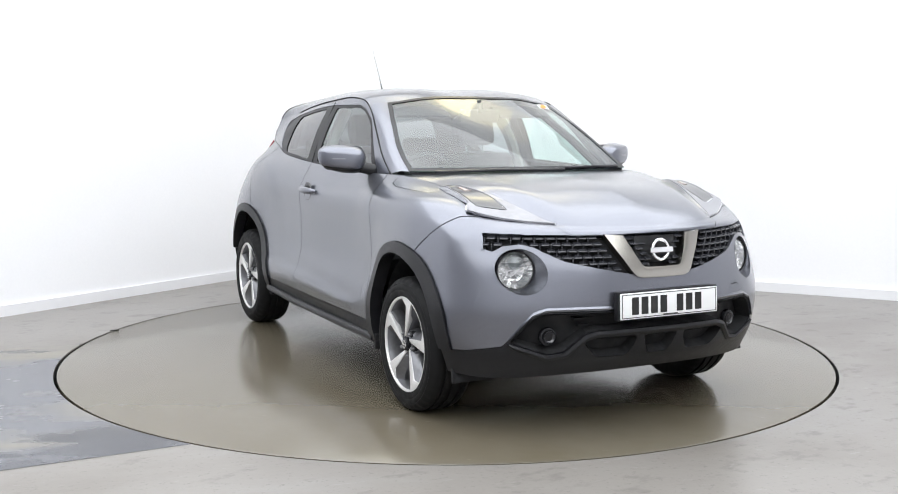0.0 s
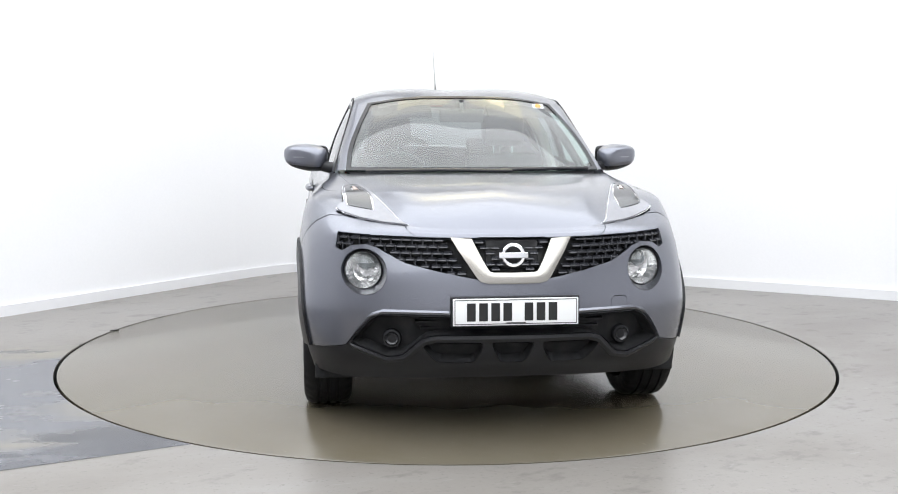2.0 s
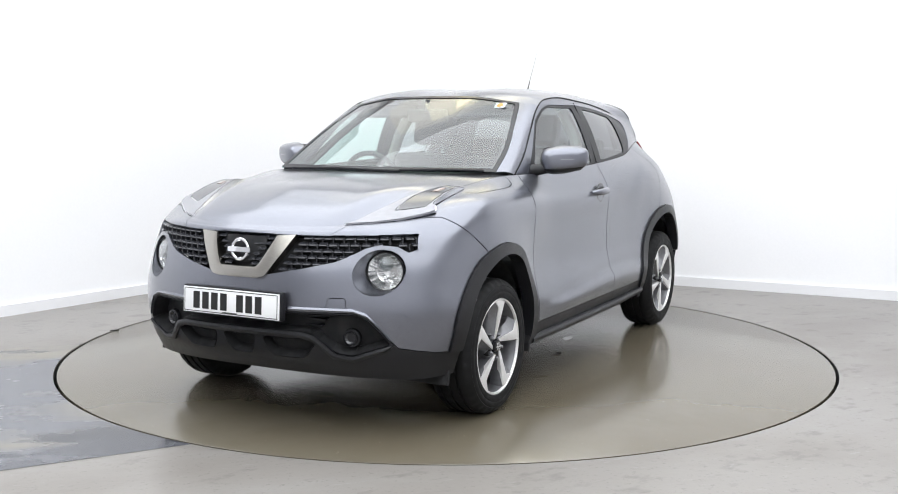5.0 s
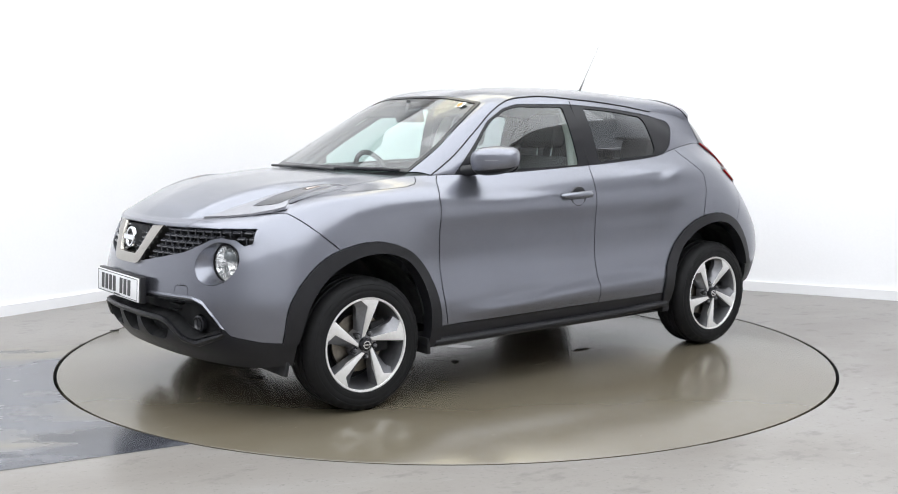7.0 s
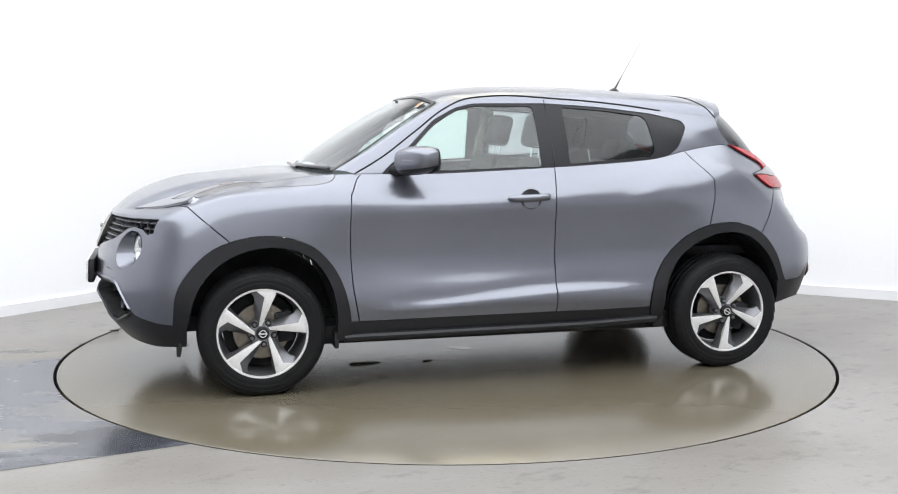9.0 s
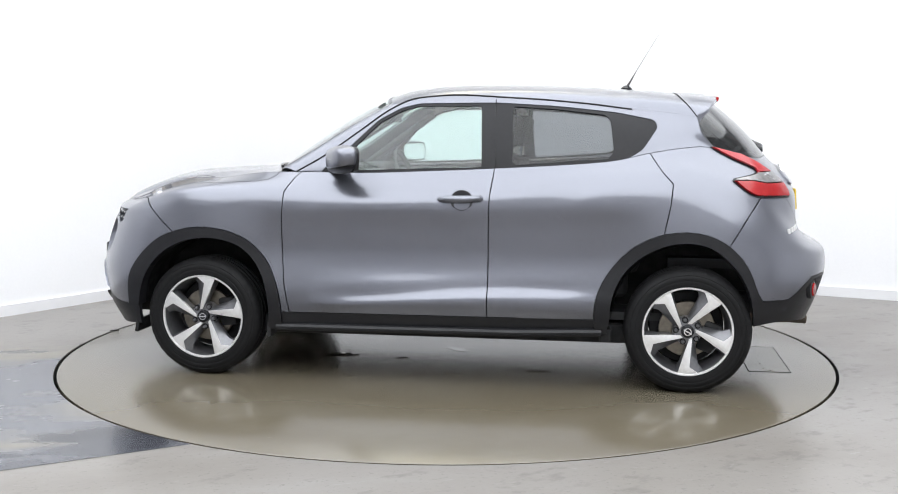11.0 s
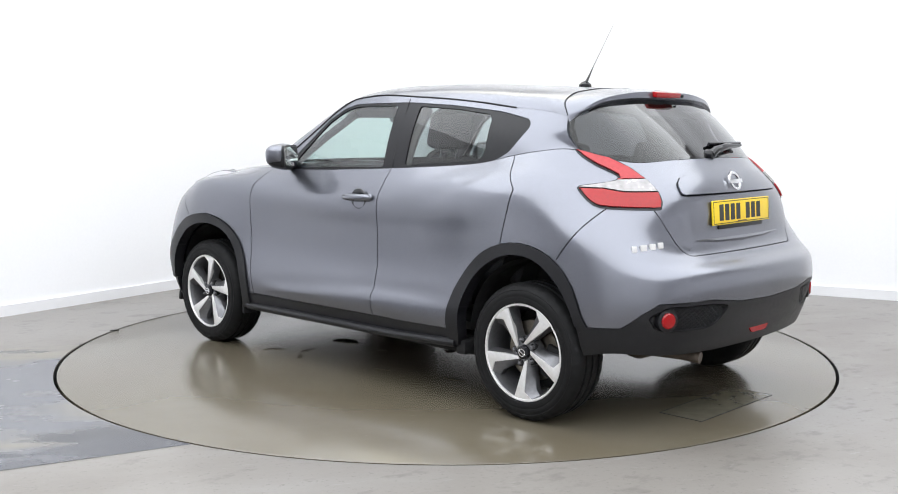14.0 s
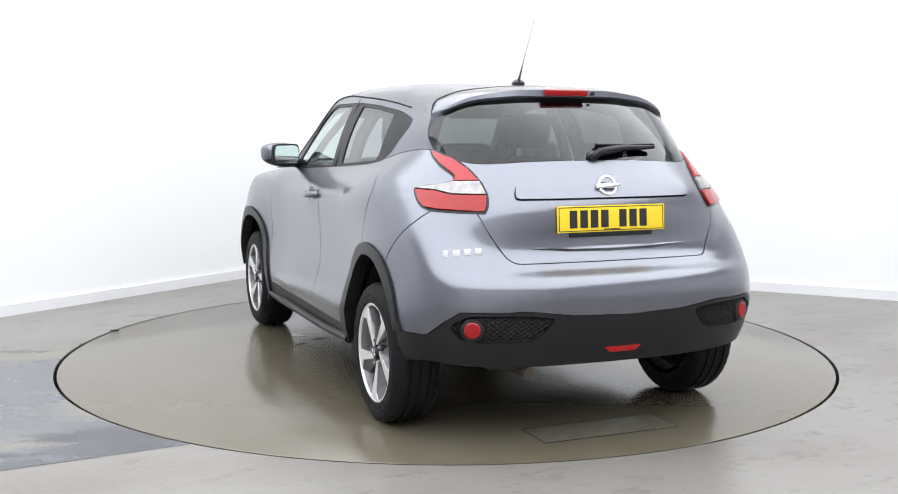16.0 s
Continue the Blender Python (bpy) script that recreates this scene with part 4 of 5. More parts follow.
    for sgn in (1, -1):
        part("upper_side", sh.take("upper_side", sgn=sgn, gap=.001), PAINT, CAR)
        part("window_frame", sh.take("frame", sgn=sgn, gap=.0005, depth=.012, proud=-.003), SATIN_BLACK, CAR, "satin black window frame")
        for nm, mt, lb in (("front_glass", GLASS, "clear front door window"), ("rear_glass", PRIVACY, "dark tinted rear door window")):
            w = part("window_glass", sh.take(nm, sgn=sgn, gap=0, depth=.004, proud=-.008, edge=False), mt, CAR, lb)
            w.visible_shadow = False
    sh.bm.free()
    # dark joint between the roof and the tailgate
    half = [tuple(p + np.array((0, 0, .0015))) for p in curve(HATCH, 24)]
    part("tailgate_seal", tube([(a, -b, c) for a, b, c in half[:0:-1]] + half, .0032, 6), DARK, CAR, "dark joint along the tailgate's upper edge")
    # dark joints between the doors and the roof
    wall_y = lambda z: .757 - (z - 1.1) / .375 * .158 + .011 * math.sin(math.pi * min(1, max(0, (z - 1.1) / .375)))
    for sgn in (1, -1):
        part("door_seal", tube([(-.272 - .016 * (1.46 - z) / .35, sgn * (wall_y(z) - .002), z) for z in np.linspace(1.465, 1.115, 12)], .003, 6), DARK, CAR, "dark joint between the doors")
        line = [tuple(np.array(p) * (1, sgn, 1) + (0, sgn * .001, .0005)) for p in rail if p[0] > -1.0]
        part("door_seal", tube(line[::2], .004, 8), DARK, CAR, "dark rubber seal along the roof edge")


build_body()
build_top()

from mathutils.bvhtree import BVHTree

SKIN = BVHTree.FromBMesh(grid_bm(lower_skin(6, 6), True))


def nose(y, z):
    """How far forward the nose reaches there."""
    hit = SKIN.ray_cast(Vector((3, y, z)), Vector((-1, 0, 0)))[0]
    return hit.x if hit else 1.7


def tail(y, z):
    hit = SKIN.ray_cast(Vector((-3, y, z)), Vector((1, 0, 0)))[0]
    return hit.x if hit else -1.7


def flank(x, z):
    hit = SKIN.ray_cast(Vector((x, 3, z)), Vector((0, -1, 0)))[0]
    return hit.y if hit else .8


def ribbon(left, right, reach, depth, lift=0.0):
    """A strip between two rows of (y, z) points that lies on the nose or tail (reach) and goes depth back."""
    bm = bmesh.new()
    sg = 1 if reach is nose else -1
    rows = []
    for (a, b), (c, d) in zip(left, right):
        m = ((a + c) / 2, (b + d) / 2)
        rows.append([bm.verts.new((reach(a, b) + sg * (lift - depth), a, b)), bm.verts.new((reach(a, b) + sg * lift, a, b)),
                     bm.verts.new((reach(*m) + sg * (lift + .006), *m)),
                     bm.verts.new((reach(c, d) + sg * lift, c, d)), bm.verts.new((reach(c, d) + sg * (lift - depth), c, d))])
    for p, q in zip(rows, rows[1:]):
        for i in range(4):
            bm.faces.new((p[i], p[i + 1], q[i + 1], q[i]))
    bm.faces.new(rows[0])
    bm.faces.new(rows[-1][::-1])
    return bm


# ---- wheels ----
def make_wheel():
    w = new("wheel")
    w.parent = CAR
    # tyre: shaped section with tread grooves and a notched shoulder
    sec = [(.232, -.098), (.238, -.108), (.262, -.113), (.29, -.110), (.313, -.100), (.324, -.086), (.329, -.074)]
    for g in (-.045, 0.0, .045):
        sec += [(.3305, g - .008), (.323, g - .006), (.323, g + .006), (.3305, g + .008)]
    sec += [(.329, .074), (.324, .086), (.313, .100), (.298, .1075), (.295, .1065), (.288, .1105), (.272, .1125), (.268, .1110), (.262, .113), (.238, .108), (.232, .098)]
    tyre = lathe(sec, 152)
    for v in tyre.verts:
        r = math.hypot(v.co.x, v.co.z)
        if .075 < abs(v.co.y) < .101 and r > .30:
            k = round((math.atan2(v.co.z, v.co.x) % (2 * math.pi)) / (2 * math.pi) * 152)
            if (k // 2) % 2:
                v.co.x, v.co.z = v.co.x * (1 - .0035 / r), v.co.z * (1 - .0035 / r)
    part("tyre", tyre, RUBBER, w, "black road tyre with a worn tread")
    R = .230
    part("rim_barrel", lathe([(.233, .098), (.229, .100), (.224, .098), (.220, .088), (.212, .05), (.204, 0), (.20, -.06), (.215, -.1)], 72), GREY_ALLOY, w, "grey alloy rim barrel")
    part("rim_lip", lathe([(.2345, .092), (.2355, .1025), (.2325, .105), (.2255, .1045), (.2225, .100), (.2225, .09)], 72), ALLOY, w, "bright machined rim lip")
    # spokes: a point at the hub, fanning out and hooked at the rim, with grey flanks
    at = lambda r, a: (-r * math.sin(radians(a)), r * math.cos(radians(a)))
    height = lambda r: .070 + .010 * (r / R) ** 1.4
    left = [at(.042, -30), at(.12, -2), at(.188, 3.2), at(R, -9)]
    right = [at(.042, -4), at(.13, 13.5), at(R, 19.4)]
    face = [left[0], left[2], left[3]] + [at(R, -9 + 28.4 * i / 6) for i in range(1, 7)] + [right[0]]
    low_l = [at(.05, -42), at(.115, -17), at(.185, -11.5), at(R, -16)]
    low_r = [at(.05, 2), at(.13, 17), at(R, 23)]
    for k in range(5):
        m = Matrix.Rotation(math.radians(72 * k), 4, "Y")
        bm = prism(face, .022, None, .002)
        for v in bm.verts:
            x, y, z = v.co
            v.co = (x, height(math.hypot(x, y)) + z, y)
        bmesh.ops.transform(bm, matrix=m, verts=bm.verts)
        sp = part("spoke", bm, ALLOY, w, "bright machined spoke face", sharp=25)
        for hi, lo in ((left, low_l), (right, low_r)):
            bm = bmesh.new()
            rows = [[bm.verts.new((x, height(math.hypot(x, z)) + o, z)) for x, z in ln] for ln, o in ((hi, .018), (lo, -.012), (lo, -.04), (hi, -.04))]
            for p, q in zip(rows, rows[1:] + rows[:1]):
                for i in range(len(p) - 1):
                    bm.faces.new((p[i], p[i + 1], q[i + 1], q[i]))
            for i in (0, -1):
                bm.faces.new([r[i] for r in rows])
            bmesh.ops.transform(bm, matrix=m, verts=bm.verts)
            part("flank", bm, GREY_ALLOY, sp, "dark grey spoke flank")
        mn = m @ pose(at(.060, 30)[0], 0, at(.060, 30)[1])
        # flat dark disc on the hub, in place of a shaded pit round the nut
        part("nut_pit_shade", lathe([(.0001, .0815), (.0165, .0815), (.0165, .06)], 20, "y", mn), DARK, w)
        part("wheel_nut", lathe([(.0001, .099), (.006, .0985), (.0095, .094), (.0105, .088), (.0105, .07)], 6, "y", mn), GREY_ALLOY, w)
    part("hub", lathe([(.0001, .082), (.03, .083), (.070, .078), (.076, .066), (.078, .03)], 48), GREY_ALLOY, w)
    cap = part("hub_cap", lathe([(.0001, .103), (.024, .103), (.031, .100), (.034, .09), (.034, .07)], 40), GLOSS, w, "black hub cap with a silver ring")
    part("ring", lathe([(.015, .102), (.015, .105), (.020, .105), (.020, .102)], 32), CHROME, cap)
    part("bar", box(.046, .003, .007, pose(0, .1045, 0)), CHROME, cap)
    part("brake_disc", lathe([(.06, .012), (.06, .022), (.145, .022), (.147, .02), (.147, 0), (.145, -.002), (.06, -.002)], 56), STEEL, w, "worn steel brake disc")
    part("caliper", box(.09, .07, .16, pose(-.12, .005, .02, 0, 8, 0), .015), DARK, w)
    part("backing", lathe([(.0001, -.04), (.19, -.04), (.195, -.05)], 40), DARK, w)
    for ob in w.children_recursive:
        ob.data.transform(Matrix.Diagonal((.953, 1, .953, 1)))
    return w


WHEEL = make_wheel()
WHEEL.matrix_basis = pose(1.265, .762, .315)
copy_thing(WHEEL, pose(-1.265, .762, .315, 0, -28.6, 0))
copy_thing(WHEEL, pose(1.265, -.762, .315, 0, 0, 180))
copy_thing(WHEEL, pose(-1.265, -.762, .315, 0, 0, 180))


# ---- underside and wheel housings ----
def underside():
    part("floor_pan", box(2.0, 1.5, .1, pose(0, 0, .27), .02), DARK, CAR, "black underbody")
    part("engine_tray", box(.5, 1.1, .08, pose(1.65, 0, .32), .02), DARK, CAR)
    part("rear_pan", box(.55, 1.2, .1, pose(-1.6, 0, .42), .02), DARK, CAR)
    for cx in (1.265, -1.265):
        part("axle_beam", box(.1, 1.3, .09, pose(cx, 0, .3), .02), DARK, CAR)
        for sg in (1, -1):
            bm = bmesh.new()
            n = 28
            rings = []
            for y in (.46, .80):
                r = .375
                rings.append([bm.verts.new((cx + r * math.cos(math.pi * i / n), sg * y, .36 + r * math.sin(math.pi * i / n))) for i in range(n + 1)])
            for i in range(n):
                bm.faces.new((rings[0][i], rings[0][i + 1], rings[1][i + 1], rings[1][i]))
            bm.faces.new(rings[0])
            part("wheel_housing", bm, DARK, CAR, "black wheel housing liner")
    # exhaust
    ex = part("exhaust_pipe", tube([(-1.4, .46, .33), (-1.7, .44, .325), (-1.82, .42, .325), (-1.9, .405, .318)], .026, 14), RUST, CAR, "rusty steel exhaust pipe")
    part("silencer", lathe([(.001, -.25), (.08, -.24), (.095, -.2), (.095, .2), (.08, .24), (.001, .25)], 24, "y", pose(-1.60, .25, .37)), RUST, CAR, "rusty exhaust silencer")
    for sg in (1, -1):
        part("mud_flap", box(.02, .2, .08, pose(.9, sg * .76, .26, 0, 0, 0), .006), DARK, CAR)
        part("mud_flap", box(.06, .16, .07, pose(-.86, sg * .76, .275), .012), DARK, CAR)
        part("air_dam", box(.02, .24, .07, pose(1.66, sg * .70, .245, 0, -12, 0), .006), DARK, CAR)


underside()


# ---- nose ----
def number_plate(base, m, material, name, label):
    """A plate with seven character bars; its own plane is yz, facing +x."""
    p = part(name, box(.008, .52, .111, m, .003), material, base, label)
    part("rim_line", join(box(.001, .505, .003, m @ pose(.0046, 0, .049)), box(.001, .505, .003, m @ pose(.0046, 0, -.049)), box(.001, .003, .1, m @ pose(.0046, .252, 0)), box(.001, .003, .1, m @ pose(.0046, -.252, 0))), INK, p)
    y = -.185
    for i in range(7):
        part("character_bar", box(.0016, .036, .074, m @ pose(.0046, y, 0), .0006, 1), INK, p)
        y += .05 if i != 3 else .088
    part("maker_bar", box(.001, .08, .004, m @ pose(.0046, 0, -.045)), INK, p)
    return p


def nose_things():
    number_plate(CAR, pose(2.113, 0, .574, 0, -3), PLATE_W, "front_number_plate", "white number plate with black characters")
    part("plate_holder", box(.03, .535, .122, pose(2.092, 0, .574, 0, -3), .006), PLASTIC, CAR)
    # bright surround of the badge: two arms and a foot
    arm_l = [(.256, .868), (.225, .815), (.19, .762), (.158, .712), (.14, .692), (.11, .684), (0, .682), (-.11, .684), (-.14, .692), (-.158, .712), (-.19, .762), (-.225, .815), (-.256, .868)]
    arm_r = [(.168, .862), (.148, .82), (.126, .775), (.107, .742), (.098, .732), (.085, .728), (0, .727), (-.085, .728), (-.098, .732), (-.107, .742), (-.126, .775), (-.148, .82), (-.168, .862)]
    part("grille_surround", ribbon(arm_l, arm_r, nose, .05, .012), SATIN, CAR, "satin chrome v-shaped grille surround")
    x0 = nose(0, .80) + .012
    badge = part("badge", lathe([(.036, 0), (.036, .010), (.039, .013), (.046, .013), (.049, .010), (.049, 0)], 48, "x", pose(x0, 0, .797, 0, -8)), CHROME, CAR, "round chrome badge with a bar")
    part("bar", box(.012, .122, .024, pose(x0 + .012, 0, .797, 0, -8), .003), CHROME, badge)
    part("badge_plate", box(.01, .22, .12, pose(x0 - .035, 0, .797, 0, -8), .01), DARK, CAR)
    # grille lattice
    grille = new("grille")
    grille.parent = CAR
    grille["label"] = "black honeycomb grille with grey slats"
    proto = bpy.data.meshes.new("slat")
    b = box(.026, .038, .008, pose(0, 0, 0, 0, 24), .003, 1)
    b.to_mesh(proto)
    b.free()
    proto.materials.append(SLAT)
    post = bpy.data.meshes.new("slat_link")
    b = box(.024, .006, .030, None, .002, 1)
    b.to_mesh(post)
    b.free()
    post.materials.append(SLAT)
    outline = [(.20, .70), (.27, .862), (.3, .864), (.55, .868), (.715, .872), (.725, .81), (.70, .80), (.66, .825), (.60, .832), (.55, .82), (.50, .79), (.44, .762), (.28, .725), (.14, .70)]
    pitch, rise = .043, .0265
    for sg in (1, -1):
        for r in range(7):
            z = .855 - r * rise
            for k in range(19):
                y = .17 + k * pitch + (r % 2) * pitch / 2 + r * .004
                if not inside(outline, y, z) or (y - .02 < .256 - (.868 - z) * .6):
                    continue
                d = (nose(y + .01, z) - nose(y - .01, z)) / .02
                ob = new("slat", proto)
                ob.parent = grille
                ob.matrix_basis = Matrix.Translation((nose(y, z) - .018, sg * y, z)) @ Matrix.Rotation(-sg * math.atan(d), 4, "Z")
                y2, z2 = y + pitch / 2, z - rise / 2
                if inside(outline, y2, z2):
                    ob = new("slat_link", post)
                    ob.parent = grille
                    ob.matrix_basis = Matrix.Translation((nose(y2, z2) - .022, sg * y2, z2)) @ Matrix.Rotation(-sg * math.atan(d), 4, "Z")
        for r, z in enumerate((.848, .826, .804, .782, .760, .740)):
            for k in range(3):
                y = .050 + k * .043 + (r % 2) * .0215
                if y > .088 + (z - .73) * .5 or math.hypot(y, z - .797) < .056:
                    continue
                ob = new("slat", proto)
                ob.parent = grille
                ob.matrix_basis = Matrix.Translation((nose(.1, z) - .014, sg * y, z))
    # round headlamps
    for sg in (1, -1):
        cy, cz, r = .61, .717, .093
        bm = bmesh.new()
        rings = []
        for f, depth in ((1.0, 0), (.985, .012), (.93, .03), (.86, 1)):
            ring = []
            for i in range(48):
                t = 2 * math.pi * i / 48
                y, z = cy + r * math.cos(t), cz + r * math.sin(t)
                xs = nose(y, z)
                yy, zz = cy + r * f * math.cos(t), cz + r * f * math.sin(t)
                x = xs - depth if depth < 1 else 1.832 - (yy - cy) * .25
                ring.append(bm.verts.new((min(x, xs), sg * yy, zz)))
            rings.append(ring)
        for a, b in zip(rings, rings[1:]):
            for i in range(48):
                bm.faces.new((a[i], a[(i + 1) % 48], b[(i + 1) % 48], b[i]))
        lamp = part("headlamp", bm, PAINT, CAR, "round headlamp in a body-coloured recess", sharp=60)
        m = pose(1.836, sg * cy, cz, 0, -4, sg * 14)
        part("bezel", lathe([(.094, -.02), (.088, .004), (.083, .012), (.078, .010), (.076, -.01)], 48, "x", m), GLOSS, lamp, "black lamp bezel")
        part("reflector", lathe([(.001, -.065), (.03, -.06), (.055, -.045), (.07, -.015), (.078, .004)], 20, "x", m), FACET, lamp, "faceted chrome reflector", sharp=8)
        part("projector", lathe([(.0001, .01), (.014, .007), (.026, -.002), (.031, -.015), (.034, -.018), (.034, -.06)], 32, "x", m @ pose(0, -.006 * sg, .033)), PROJ, lamp, "projector lens")
        part("bulb_shield", lathe([(.0001, -.008), (.010, -.010), (.014, -.02), (.014, -.05)], 24, "x", m @ pose(0, 0, -.045)), FACET, lamp)
        cover = part("cover", lathe([(.0001, .03), (.03, .0265), (.055, .018), (.079, .003)], 40, "x", m), LENS, lamp, "clear lamp cover")
        cover.visible_shadow = False
        # fog lamp
        fx = nose(.507, .436)
        fog = part("fog_lamp", lathe([(.042, -.06), (.038, -.045), (.030, -.043), (.028, -.048), (.0001, -.048)], 32, "x", pose(fx, sg * .507, .436, 0, 0, sg * 12)), GLOSS, CAR, "small round fog lamp")
        part("reflector", lathe([(.027, -.046), (.018, -.055), (.0001, -.06)], 24, "x", pose(fx + .006, sg * .507, .436, 0, 0, sg * 12)), SMOKE, fog)
    top = [(.672, .413), (.655, .407), (.52, .362), (.455, .373), (.38, .449), (.33, .464), (.15, .467)]
    low = [(.672, .408), (.655, .388), (.52, .335), (.44, .350), (.365, .425), (.32, .438), (.15, .440)]
    both = lambda p: p + [(0, p[-1][1])] + [(-a, b) for a, b in p[::-1]]
    part("chin_bar", ribbon(both(top), both(low), nose, .03, .010), PLASTIC, CAR, "black plastic bar over the scalloped intake")
    rim_t = [(.27, .572), (.42, .572), (.535, .570), (.585, .552), (.625, .505), (.665, .442)]
    rim_b = [(.27, .556), (.42, .556), (.545, .552), (.600, .528), (.640, .482), (.672, .432)]
    for sg in (1, -1):
        mirrored = lambda p: [(sg * a, b) for a, b in p]
        part("bumper_lip", ribbon(mirrored(rim_t), mirrored(rim_b), nose, .012, .006), PAINT, CAR, "rolled painted edge above the intake")
    for z, w in ((.515, .40), (.488, .38)):
        part("intake_slat", box(.03, w * 2, .008, pose(1.965, 0, z, 0, 10), .002), PLASTIC, CAR)


SLAT = mat("slat_plastic", (0.035, 0.036, 0.042), 0.2, 0.3, coat=0.5, noise=[(50, 0.1)])
# tone noise paints the bright and dark glints of the facets
FACET = mat("lamp_reflector", (0.85, 0.85, 0.85), 0.15, 0.85, noise=[(28, 0.3)], bump=(45, 0.9, 0.005))
PROJ = mat("projector_lens", (0.16, 0.18, 0.19), 0.05, 0.3, coat=1.0)
nose_things()


# ---- tail ----
def tail_things():
    tx = -1.852
    number_plate(CAR, pose(tx, 0, .942, 0, 0, 180) @ pose(0, 0, 0, 0, -4), PLATE_Y, "rear_number_plate", "yellow number plate with black characters")
    part("plate_light_bar", box(.03, .40, .02, pose(tx + .012, 0, .876), .004), PLASTIC, CAR)
    x0 = tail(0, 1.075) - .02
    badge = part("rear_badge", lathe([(.034, 0), (.034, .008), (.037, .010), (.043, .010), (.046, .008), (.046, 0)], 48, "x", pose(x0, 0, 1.076, 0, 0, 180) @ pose(0, 0, 0, 0, -22)), CHROME, CAR, "round chrome badge with a bar")
    part("bar", box(.01, .112, .02, pose(x0 - .008, 0, 1.076, 0, 22), .003), CHROME, badge)
    # model name as plain bars
    y = .728
    for w in (.024, .03, .03, .028):
        yc = y - w / 2
        z = .806 + (.765 - yc) * .09
        d = (tail(yc + .02, z) - tail(yc - .02, z)) / .04
        part("model_bar", box(.006, w, .026, pose(tail(yc, z) - .005, yc, z, 0, 8, math.degrees(math.atan(-d))), .002), ALLOY, CAR, "silver model name bar")
        y -= w + .012
    # high stop lamp in the spoiler
    part("stop_lamp", box(.03, .215, .026, pose(-1.434, 0, 1.479, 0, -12), .006), RED, CAR, "red high stop lamp")
    part("washer_jet", lathe([(.0001, .012), (.008, .010), (.009, 0)], 14, "x", pose(-1.43, -.14, 1.476, 0, 0, 180)), GLOSS, CAR)
    # reflectors and rear fog lamp
    for sg in (1, -1):
        rx = tail(.655, .514)
        part("reflector", lathe([(.0001, .012), (.028, .011), (.034, .006), (.035, -.03)], 36, "x", pose(rx + .004, sg * .655, .514, 0, 0, 180 - sg * 24)), RED, CAR, "round red reflector")
        part("reflector_pod", lathe([(.035, .004), (.048, .0), (.052, -.02)], 36, "x", pose(rx + .004, sg * .655, .514, 0, 0, 180 - sg * 24)), PLASTIC, CAR)
    part("rear_fog_lamp", prism(corners([(-.09, .012), (-.06, -.012), (.06, -.012), (.09, .012)], .006), .02, pose(tail(0, .405) + .014, 0, .405, 90, 0, -90)), RED, CAR, "red rear fog lamp")
    part("tailgate_ledge", ribbon([(-.36, .825), (-.2, .812), (0, .808), (.2, .812), (.36, .825)], [(-.36, .829), (-.2, .829), (0, .829), (.2, .829), (.36, .829)], tail, .004, .004), PAINT, CAR)
    hole = [(.335, .557), (.45, .572), (.67, .572), (.735, .53), (.70, .475), (.62, .460), (.43, .462), (.38, .49)]
    for sg in (1, -1):
        bars = []
        for slope in (.75, -.75):
            for k in range(-14, 34):
                run = []
                for i in range(61):
                    y = .33 + .41 * i / 60
                    z = .516 + slope * (y - .33 - k * .027)
                    ok = inside(hole, y, z) and math.hypot(y - .655, z - .514) > .05
                    if ok:
                        run.append((tail(y, z) + .012, sg * y, z))
                    if (not ok or i == 60) and len(run) > 2:
                        bars.append(tube(run[::3] + [run[-1]] if len(run) > 4 else run, .0036, 5))
                    if not ok:
                        run = []
        part("rear_grille", join(*bars), PLASTIC, CAR, "black honeycomb bars in the rear bumper")
    # rear wiper
    w = part("rear_wiper", tube([(-1.685, 0, 1.195), (-1.69, -.03, 1.215), (-1.675, -.16, 1.232), (-1.655, -.33, 1.236)], [.022, .02, .016, .008], 10), GLOSS, CAR, "black rear wiper")
    part("blade", box(.012, .30, .02, pose(-1.652, -.18, 1.243, 0, 0, 0) @ pose(0, 0, 0, 0, -30), .003), GLOSS, w)
    part("boss", lathe([(.0001, .03), (.02, .028), (.026, .015), (.026, -.01)], 24, "x", pose(-1.672, 0, 1.195, 0, 0, 180)), GLOSS, w)
    # aerial
    a = part("aerial", tube([(-.95, 0, 1.55), (-.97, 0, 1.585), (-1.0, 0, 1.64), (-1.12, 0, 1.843)], [.008, .005, .0018, .0008], 8), AERIAL, CAR, "thin black roof aerial")
    part("foot", lathe([(.034, -.014), (.032, .004), (.02, .014), (.008, .02)], 24, "z", pose(-.945, 0, 1.538)), GLOSS, a)


tail_things()


